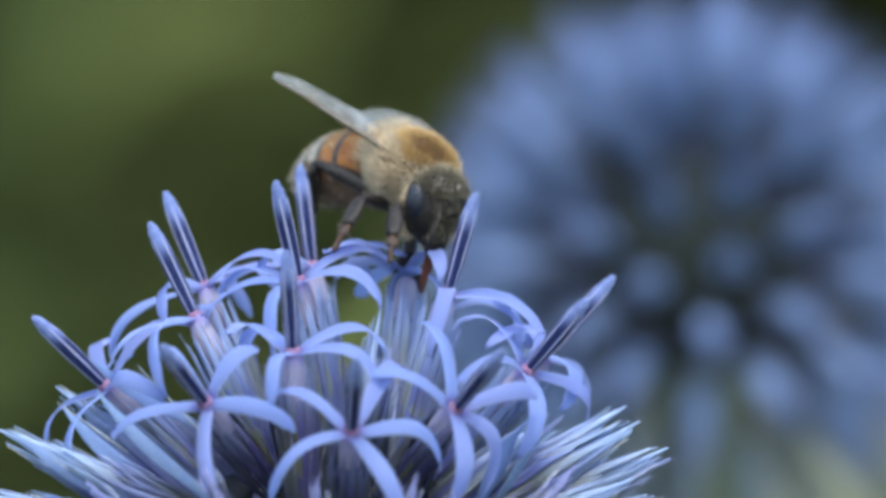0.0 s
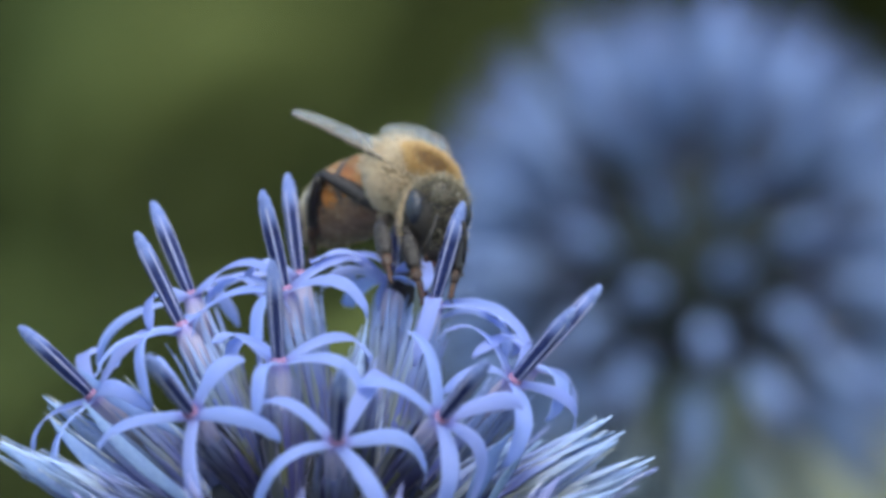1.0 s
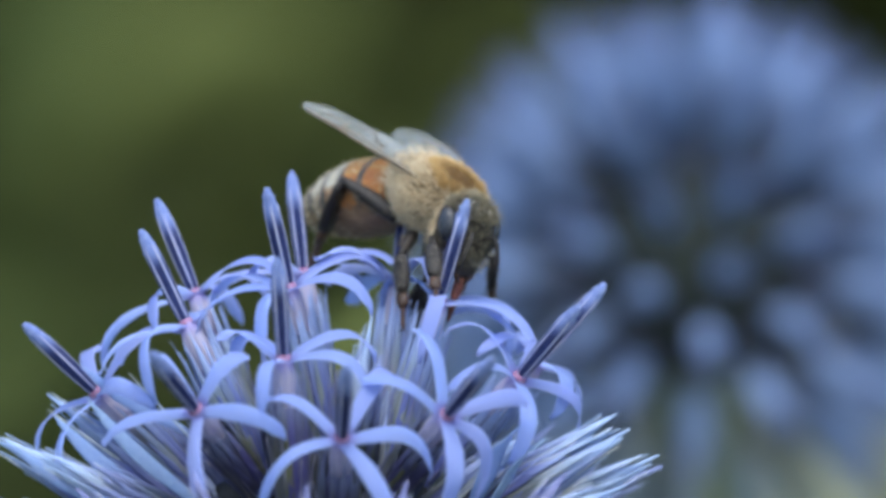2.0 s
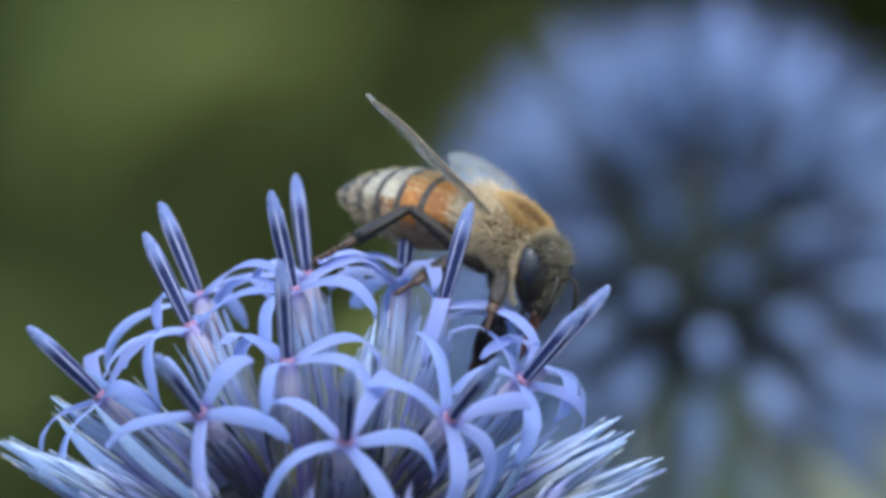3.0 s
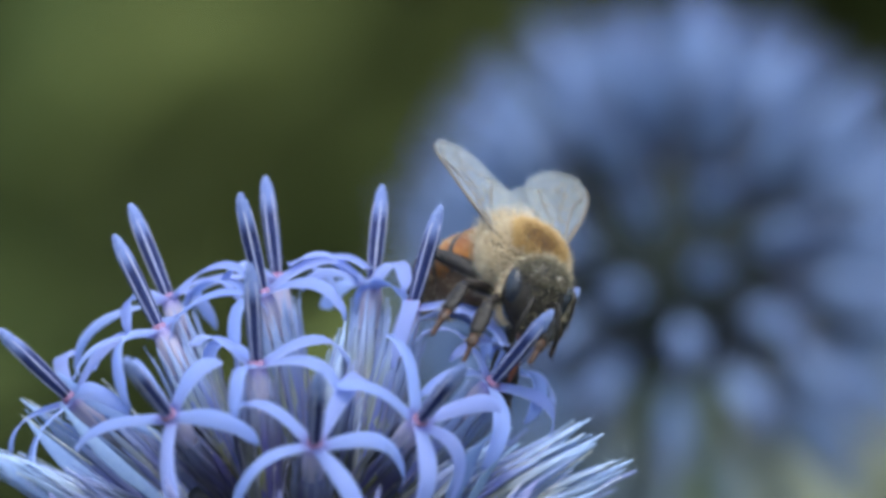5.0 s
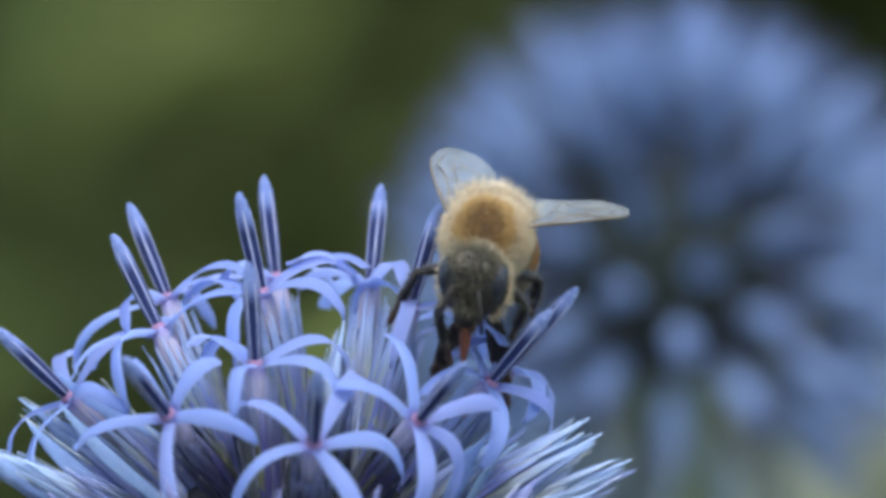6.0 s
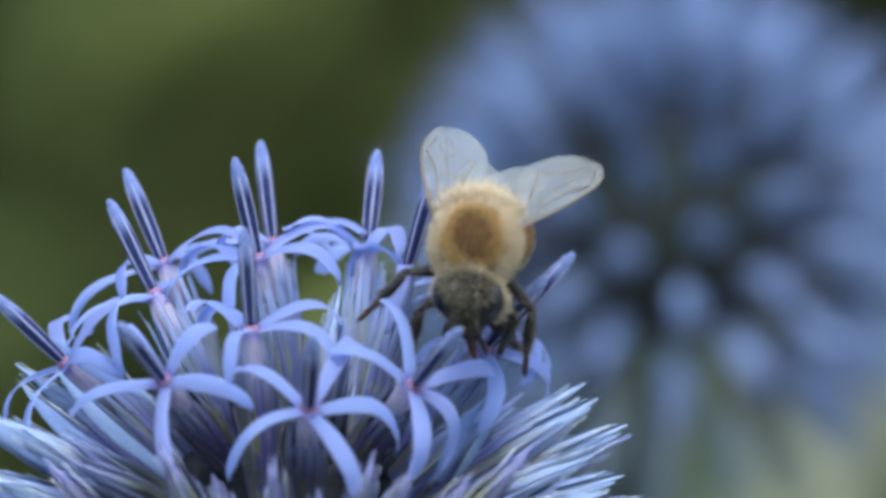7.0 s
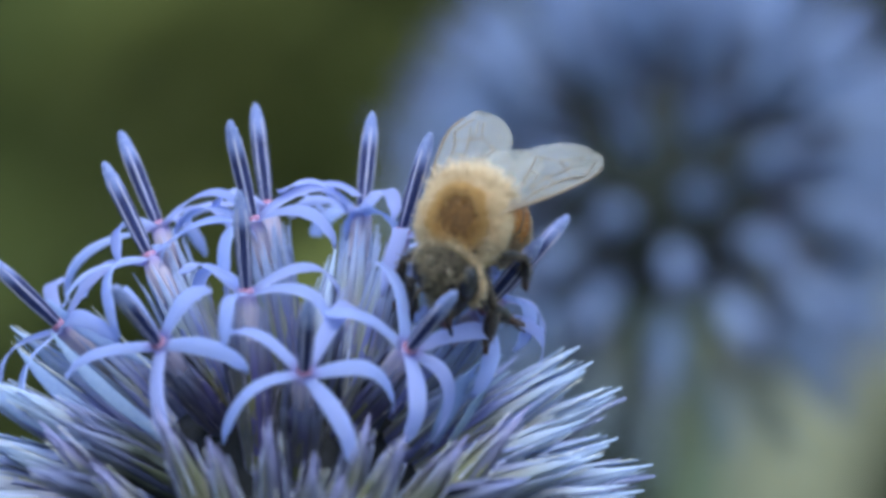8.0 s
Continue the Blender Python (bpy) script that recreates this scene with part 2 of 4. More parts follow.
def part(name, mesh, parent, m=None, label=""):
    ob = new(name, mesh)
    ob.parent = parent
    if m is not None:
        ob.matrix_basis = m
    return tagged(ob, label)


def place(x, y, depth):
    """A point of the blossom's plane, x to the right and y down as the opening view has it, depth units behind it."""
    k = (EYE + depth * U) / EYE
    return Vector(((x - 784) * k * U, depth * U, HEIGHT + (441 - y) * k * U))


def axes(origin, z, right=Vector((1, 0, 0))):
    z = z.normalized()
    x = (right - z * right.dot(z)).normalized()
    y = z.cross(x)
    m = Matrix((x, y, z)).transposed().to_4x4()
    m.translation = origin
    return m


# ---------------------------------------------------------------- ground and background plants
def ground_sheet():
    sh = Shape()
    n, w = 40, 400.0
    for i in range(n + 1):
        for j in range(n + 1):
            x, y = (i / n * 2 - 1), (j / n * 2 - 1)
            x, y = x * abs(x) * w, y * abs(y) * w
            sh.v.append(Vector((x, y, 0.03 * noise.noise((x, y, 0)))))
    for i in range(n):
        for j in range(n):
            a = i * (n + 1) + j
            sh.f.append((a, a + n + 1, a + n + 2, a + 1))
            sh.m.append(0)
    g = new("ground", sh.mesh("ground", [soil_grass], 1.0))
    tagged(g, "dark garden soil with patches of short grass", "ground", kind="structure")


def leaf_blade(sh, p, d, up, length, width, slot=0):
    """A leaf with a folded midrib and a thin body."""
    pts, half, thick = [], [], []
    for i in range(6):
        u = i / 5
        pts.append(p + d * (length * u) - up * (length * 0.22 * u * u))
        half.append(max(width * math.sin(math.pi * (0.06 + 0.9 * u) ** 0.8), width * 0.04))
        thick.append(0.0006)
    sh.sweep(pts, d.cross(up), half, thick, slot, 4)


def hedge_bush(name, centre, size, count, leaf, materials, weights, label, seed):
    rnd = random.Random(seed)
    bush = new(name)
    bush.location = (centre[0], centre[1], 0)
    tagged(bush, label, "bush", group="bushes behind the thistles")
    for k in range(9):
        wood = Shape()
        a = rnd.uniform(0, 6.28)
        top = Vector((math.cos(a) * size[0] * 0.35, math.sin(a) * size[1] * 0.35, centre[2] + size[2] * rnd.uniform(0.1, 0.45)))
        foot = Vector((math.cos(a) * 0.04, math.sin(a) * 0.04, 0))
        pts = [foot.lerp(top, u) + Vector((0, 0, 0)) + Vector((math.cos(a + u * 3), math.sin(a + u * 3), 0)) * 0.04 * u for u in (0, .25, .5, .75, 1)]
        wood.sweep(pts, (0, 1, 0.1), [0.012, 0.010, 0.008, 0.006, 0.003], [0.012, 0.010, 0.008, 0.006, 0.003], 0, 7)
        part("branch", wood.mesh("branch", [stem_green], 1.0), bush)
    sh = Shape()
    for k in range(count):
        q = Vector((rnd.gauss(0, 1), rnd.gauss(0, 1), rnd.gauss(0, 1))).normalized() * rnd.uniform(0.35, 1.0) ** 0.5
        lump = 1 + 0.3 * noise.noise(q * 2.3 + Vector((seed, 0, 0)))
        p = Vector((q.x * size[0] * lump, q.y * size[1] * lump, centre[2] + q.z * size[2] * lump))
        d = (q + Vector((rnd.uniform(-1, 1), rnd.uniform(-1, 1), rnd.uniform(-.8, .8)))).normalized()
        up = (Vector((0, -0.3, 1)) - d * d.z).normalized()
        slot = rnd.choices(range(len(materials)), weights)[0]
        long, wide = leaf * rnd.uniform(0.7, 1.3), leaf * rnd.uniform(0.2, 0.3)
        if p.z > 0.02:
            leaf_blade(sh, p, d, up, long, wide, slot)
    tagged(part("crown", sh.mesh("crown", materials, 1.0), bush), kind="stuff")


def leafy_twig(x, y, behind, length, width, material, lean, label, seed, count=3):
    """A twig that rises from the ground to a few broad leaves, the topmost round the given point."""
    rnd = random.Random(seed)
    k = (EYE + behind) / EYE
    top = Vector(((x - 784) * k * U, behind, HEIGHT + (441 - y) * k * U))
    twig = new("leafy_plant")
    twig.location = (top.x, top.y + 0.03, 0)
    tagged(twig, label, "plant", group="leafy plants behind the thistles")
    root = Vector(twig.location)
    sh = Shape()
    end = top - root
    sh.sweep([(0.01 * math.sin(u * 4), 0.02 * (1 - u), end.z * u) for u in (0, .25, .5, .75, 1)], (1, 0, 0), [.002, .0018, .0015, .0012, .0008], [.002, .0018, .0015, .0012, .0008], 0, 8)
    part("stem", sh.mesh("stem", [leaf_dark], 1.0), twig)
    for n in range(count):
        a = radians(lean) + n * 2.4
        d = Vector((math.cos(a), -0.25, math.sin(a) * 0.8)).normalized()
        up = Vector((0, -0.8, 0.6))
        up = (up - d * up.dot(d)).normalized()
        sh = Shape()
        sc = 1 if n == 0 else rnd.uniform(0.5, 0.7)
        start = end - (d * length * 0.5 if n == 0 else Vector((0, 0, length * 0.9 * n)))
        leaf_blade(sh, start, d, up, length * sc, width * sc, 0)
        part("leaf", sh.mesh("leaf", [material], 1.0), twig)


ground_sheet()
GREENS = [leaf_dark, leaf_light]
hedge_bush("shrub", (-0.292, 2.3, 0.9), (0.8, 0.45, 0.9), 5200, 0.09, GREENS, [9, 1], "dense dark green leafy shrub behind the thistles", 11)
hedge_bush("shrub", (0.75, 2.5, 0.85), (0.8, 0.45, 0.9), 5200, 0.09, GREENS, [14, 1], "dark olive green leafy shrub in shade", 12)
hedge_bush("shrub", (-1.6, 2.7, 0.9), (0.9, 0.5, 1.0), 3000, 0.11, GREENS, [9, 1], "dense dark green leafy shrub behind the thistles", 13)
hedge_bush("shrub", (1.9, 2.8, 0.9), (0.9, 0.5, 1.0), 3000, 0.11, GREENS, [9, 1], "dark olive green leafy shrub in shade", 14)
hedge_bush("shrub", (0.1, 3.4, 1.0), (1.3, 0.5, 1.1), 4800, 0.15, GREENS, [20, 1], "tall dark green shrub at the back", 15)
# the sunlit patch at upper left is put into this leaf's lighter colour
leafy_twig(300, 38, 1.5, 0.052, 0.020, leaf_light, 35, "slender plant with one broad green leaf, coloured as if sunlit", 21, 1)
leafy_twig(285, 435, 1.62, 0.075, 0.011, leaf_dark, 50, "slender plant with narrow dark green leaves", 41)
leafy_twig(50, 60, 1.58, 0.07, 0.020, leaf_mid, 80, "slender plant with mid green leaves", 42)
leafy_twig(70, 260, 1.6, 0.07, 0.018, leaf_dark, 70, "slender plant with mid green leaves", 22)
leafy_twig(20, 480, 1.7, 0.09, 0.020, leaf_mid, 100, "slender plant with mid green leaves", 23)
# two small lighter leaves added to blur into faint discs like sunlit glints
leafy_twig(95, 240, 1.3, 0.022, 0.008, leaf_light, 60, "thin stem with one small light leaf, added as a blurred glint", 31, 1)
leafy_twig(880, 90, 1.35, 0.020, 0.007, leaf_light, 45, "thin stem with one small light leaf, added as a blurred glint", 33, 1)
leafy_twig(600, 640, 0.16, 0.018, 0.004, leaf_light, 60, "thin yellow-green plant close behind the blossom", 24, 2)
leafy_twig(1520, 800, 0.55, 0.055, 0.010, leaf_pale, 55, "slender plant with pale grey-green leaves", 25)
leafy_twig(1330, 850, 0.5, 0.045, 0.008, leaf_pale, 110, "slender plant with pale grey-green leaves", 26)
leafy_twig(1440, 980, 0.45, 0.05, 0.009, leaf_pale, 80, "slender plant with pale grey-green leaves", 27)


# ---------------------------------------------------------------- globe thistles
def petal_mesh(reach, droop, twist, seed):
    """A narrow corolla lobe that springs outward and curls back; x is outward, z along the floret."""
    rnd = random.Random(seed)
    sh = Shape()
    pts, sides, half, thick = [], [], [], []
    n = 13
    for i in range(n):
        u = i / (n - 1)
        r = 9 + reach * math.sin(u * 1.72)
        a = -6 + 26 * math.sin(math.pi * min(u / 0.75, 1)) - droop * u ** 2.3
        pts.append((r, twist * u * u * 40 + 2.5 * math.sin(u * 5 + seed), a + 1.6 * math.sin(u * 9 + 2 * seed)))
        sides.append((0.25 * twist * u, 1, 0.35 * math.sin(u * 3 + twist)))
        half.append((10.6 + 5.0 * math.sin(math.pi * u ** 0.8)) * (1 if u < 0.7 else 1 - 0.75 * ((u - 0.7) / 0.3) ** 1.5)
                    * (1 + 0.05 * math.sin(u * 11 + seed) + rnd.uniform(-.03, .03)))
        thick.append(1.1 + 0.9 * (1 - u))
    sh.ribbon(pts, sides, half, thick)
    return sh.mesh("petal", [petal_blue])


def anther_mesh(long=1.0):
    sh = Shape()
    zs = [z * long for z in (-6, 20, 60, 100, 130, 152, 168, 179, 185)]
    rs = [9, 11.5, 13.8, 14.6, 14.2, 12.4, 9.4, 5.6, 2]
    sh.sweep([(0, 0, z) for z in zs], (1, 0, 0), rs, rs, 0, 12)
    for k in range(5):
        a = 2 * math.pi * k / 5 + 0.3
        c, s = math.cos(a), math.sin(a)
        sh.sweep([(c * r * 1.0, s * r * 1.0, z) for z, r in zip(zs[:6], rs)], (-s, c, 0), [1.2, 1.6, 2.0, 2.0, 1.7, 1.0], [0.9] * 6, 1, 6)
    rnd = random.Random(17)
    for k in range(64):
        j = rnd.choice((4, 5, 5, 6, 6, 7))
        u, a = rnd.random(), rnd.uniform(0, 6.28)
        r, z = rs[j] + (rs[j + 1] - rs[j]) * u, zs[j] + (zs[j + 1] - zs[j]) * u
        sh.blob((math.cos(a) * r, math.sin(a) * r, z), (rnd.uniform(0.9, 2.2), rnd.uniform(0.9, 2.2), rnd.uniform(1.2, 3.4)), 2, 6, 4)
    return sh.mesh("anther_tube", [anther_dark, anther_rib, anther_grain])


def tube_mesh():
    sh = Shape()
    zs = [-110, -86, -66, -46, -24, -8, 2]
    rs = [15, 18, 20, 20.5, 19, 15.5, 12.5]
    sh.sweep([(0, 0, z) for z in zs], (1, 0, 0), rs, rs, 0, 14)
    for k in range(5):
        a = 2 * math.pi * k / 5
        c, s = math.cos(a), math.sin(a)
        sh.sweep([(c * r * 0.99, s * r * 0.99, z) for z, r in zip(zs, rs)], (-s, c, 0), [2.6] * 7, [1.2] * 7, 0, 6)
    return sh.mesh("corolla_tube", [tube_white])


def throat_mesh():
    sh = Shape()
    sh.sweep([(0, 0, z) for z in (-4, 1, 5, 8)], (1, 0, 0), [13, 14, 13, 10.5], [13, 14, 13, 10.5], 0, 12)
    return sh.mesh("throat", [throat_pink])


def bract(sh, rnd, a, r0, r1, r2, z0, z1, z2, width, slot=0):
    """One stiff pointed bract, from the head's core (z0) past its belly (z1) to its tip (z2)."""
    c, s = math.cos(a), math.sin(a)
    pts, half, thick = [], [], []
    n = 8
    for i in range(n):
        u = i / (n - 1)
        z = z0 + (z2 - z0) * u
        m = (z1 - z0) / (z2 - z0)
        if u < m:
            w = u / m
            r = r0 + (r1 - r0) * (w * w * (3 - 2 * w))
        else:
            w = (u - m) / (1 - m)
            r = r1 + (r2 - r1) * w * w
        pts.append((c * r, s * r, z))
        half.append(width * max(0.06, (0.45 + 0.55 * min(u / 0.55, 1)) * (1 if u < 0.6 else 1 - 0.93 * ((u - 0.6) / 0.4) ** 1.2)))
        thick.append(1.4 if u < 0.8 else 0.9)
    sh.sweep(pts, (-s, c, 0), half, thick, slot, 5)


def profile(table, z):
    """The radius at z of a spindle given by (z, radius) pairs."""
    for (z0, r0), (z1, r1) in zip(table, table[1:]):
        if z <= z1:
            u = max((z - z0) / (z1 - z0), 0)
            return r0 + (r1 - r0) * u * u * (3 - 2 * u)
    return table[-1][1]


CALYX = ((-400, 8), (-310, 21), (-210, 31), (-130, 34), (-60, 31), (0, 34))
BUD = ((-300, 8), (-215, 24), (-130, 35), (-50, 31), (30, 18), (90, 8), (140, 2))


def scale_leaf(sh, table, a, z2, width, lift, rnd, slot=0):
    """One stiff bract that hugs the spindle from its base to near its tip at z2, which stands off by lift."""
    c, s = math.cos(a), math.sin(a)
    z0 = table[0][0]
    n = 11
    pts, half, thick = [], [], []
    bow = rnd.uniform(-5, 5)
    for k in range(n):
        u = k / (n - 1)
        z = z0 + (z2 - z0) * u
        r = profile(table, z) + 1.5 + lift * max(0, (u - 0.6) / 0.4) ** 1.6
        w = bow * u * u
        pts.append((c * r - s * w, s * r + c * w, z))
        half.append(max(width * (0.35 + 0.65 * min(u / 0.5, 1)) * (1 if u < 0.62 else 1 - ((u - 0.62) / 0.38) ** 1.4), 0.7))
        thick.append(1.6 if u < 0.8 else 1.0)
    sh.sweep(pts, (-s, c, 0), half, thick, slot, 6)


def body_of(sh, table, inset):
    zs = [t[0] for t in table]
    rs = [max(t[1] - inset, 1.5) for t in table]
    sh.sweep([(0, 0, z) for z in zs], (1, 0, 0), rs, rs, 0, 10)


def cup_mesh(seed):
    """The inner cup under an open floret; the mouth is at the origin."""
    sh = Shape()
    body_of(sh, (*CALYX[:-2], (-78, 23)), 6)
    return sh.mesh("floret", [bract_mix])


def calyx_bract(k, material):
    """One bract of an open floret's calyx, on the x side; k runs from the inner long ones to the outer short ones."""
    rnd = random.Random(40 + k)
    sh = Shape()
    scale_leaf(sh, CALYX, 0, rnd.uniform(-60, -10) if k < 8 else rnd.uniform(-170, -80), rnd.uniform(7.5, 12.5), rnd.uniform(0, 7), rnd)
    return sh.mesh("bract", [material])


def calyx_bristle(k):
    """One hair-thin bristle that stands between the bracts."""
    rnd = random.Random(80 + k)
    sh = Shape()
    scale_leaf(sh, CALYX, 0, rnd.uniform(-210, -60), rnd.uniform(1.6, 2.6), rnd.uniform(8, 20), rnd)
    return sh.mesh("bristle", [bristle_lilac])


def bud_mesh(seed, material):
    """A floret still shut: a spindle of close pointed bracts, its belly at the origin."""
    rnd = random.Random(seed)
    sh = Shape()
    body_of(sh, BUD, 3)
    for k in range(24):
        scale_leaf(sh, BUD, k * 2.39996 + rnd.uniform(-.2, .2), 125 - 8 * k + rnd.uniform(-20, 14), rnd.uniform(6.5, 11.5), rnd.uniform(1, 13), rnd)
    return sh.mesh("bud", [material])


def bud_core_mesh(material):
    sh = Shape()
    body_of(sh, BUD, 3)
    return sh.mesh("bud", [material])


def bud_piece_mesh(k, material):
    rnd = random.Random(60 + k)
    sh = Shape()
    scale_leaf(sh, BUD, 0, 135 - 15 * k + rnd.uniform(-22, 12), rnd.uniform(11, 19), rnd.uniform(1, 12), rnd)
    return sh.mesh("bract", [material])


def bud_bristle_mesh(k):
    """A hair-fine pale bristle that stands out between a bud's bracts."""
    rnd = random.Random(160 + k)
    sh = Shape()
    scale_leaf(sh, BUD, 0, 120 - 34 * k + rnd.uniform(-14, 14), rnd.uniform(1.8, 2.8), rnd.uniform(9, 24), rnd)
    return sh.mesh("bristle", [bristle_blue if k % 3 else bristle_white])


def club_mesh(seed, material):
    """A bud of the far thistle: stalk coloured dark as in shade, blue spindle of close bracts that end in long fine
    points.
    """
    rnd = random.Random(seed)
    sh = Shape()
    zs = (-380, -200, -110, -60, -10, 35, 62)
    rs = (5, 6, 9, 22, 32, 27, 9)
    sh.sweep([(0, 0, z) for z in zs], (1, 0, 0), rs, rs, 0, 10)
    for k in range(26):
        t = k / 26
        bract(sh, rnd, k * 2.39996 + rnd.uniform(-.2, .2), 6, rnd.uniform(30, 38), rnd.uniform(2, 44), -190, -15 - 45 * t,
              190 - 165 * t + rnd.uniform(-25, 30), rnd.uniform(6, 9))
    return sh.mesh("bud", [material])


PETALS = [petal_mesh(r, d, ((r * 7 + d * 3) % 11 - 5) * 0.05, r + d) for r in (125, 150, 175, 200) for d in (10, 55, 100, 145)]
ANTHER, ANTHER_SHORT, TUBE, THROAT = anther_mesh(), anther_mesh(0.8), tube_mesh(), throat_mesh()
CUPS = [cup_mesh(i) for i in range(4)]
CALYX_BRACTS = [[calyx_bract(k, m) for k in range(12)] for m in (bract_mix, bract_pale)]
BRISTLES = [calyx_bristle(k) for k in range(6)]
BUD_CORE = [bud_core_mesh(m) for m in (bud_piece, bud_green)]
BUD_BRACTS = [[bud_piece_mesh(k, m) for k in range(13)] for m in (bud_piece, bud_green)]
BUD_BRISTLES = [bud_bristle_mesh(k) for k in range(5)]
BUDS = [bud_mesh(i, bud_mix) for i in range(5)]
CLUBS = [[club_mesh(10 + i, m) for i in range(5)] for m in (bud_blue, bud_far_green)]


def stem(head, top, foot):
    sh = Shape()
    pts = [top.lerp(foot, u) + Vector((0.012 * math.sin(u * 3), 0.01 * math.sin(u * 2), 0)) for u in (0, .02, .2, .45, .7, 1)]
    w = [0.0032, 0.0022, 0.0022, 0.0026, 0.003, 0.0036]
    sh.sweep(pts, (1, 0, 0), w, w, 0, 10)
    part("stem", sh.mesh("stem", [stem_green], 1.0), head, None, "grey-green ribbed stem")


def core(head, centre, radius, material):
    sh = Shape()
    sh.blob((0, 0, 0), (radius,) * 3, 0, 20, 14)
    part("receptacle", sh.mesh("receptacle", [material]), head, Matrix.Translation(centre), "core of the flower head, coloured as the shade in its gaps")


def floret(head, i, mouth, tip, depth, long, ways, shapes):
    """An open floret: mouth and anther tip on the blossom's plane, its depth and length; the ways its lobes point and their shapes."""
    m0 = place(*mouth, depth)
    dx, dy = (tip[0] - mouth[0]) * U, (mouth[1] - tip[1]) * U
    reach = long * U
    toward = math.sqrt(max(reach ** 2 - dx * dx - dy * dy, 0))
    axis = Vector((dx, -toward if depth < 20 else toward, dy))
    frame_m = axes(m0, axis)
    f = part("floret", CUPS[i % 4], head, frame_m, "open floret with a bristly grey-green calyx")
    part("corolla_tube", TUBE, f, None, "pale lilac tube")
    part("throat", THROAT, f, None, "pink throat")
    part("anther_tube", ANTHER if long > 160 else ANTHER_SHORT, f, pose(0, 0, 0, 0, 0, 37 * i), "dark blue striped anthers with a light blue tip")
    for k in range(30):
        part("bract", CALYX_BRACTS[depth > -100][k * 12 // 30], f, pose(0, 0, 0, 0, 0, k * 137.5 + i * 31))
    for k in range(8):
        part("bristle", BRISTLES[k % 6], f, pose(0, 0, 0, 0, 0, k * 45.7 + i * 17 + 9 * math.sin(k * 5)))
    for k in range(5):
        part("petal", PETALS[shapes[k]], f, pose(0, 0, 0, 0, 0, ways[k]))
    return (m0, axis.normalized())


def globe(n):
    for k in range(n):
        z = 1 - 2 * (k + 0.5) / n
        r = math.sqrt(1 - z * z)
        a = k * 2.399963
        yield Vector((r * math.cos(a), r * math.sin(a), z))


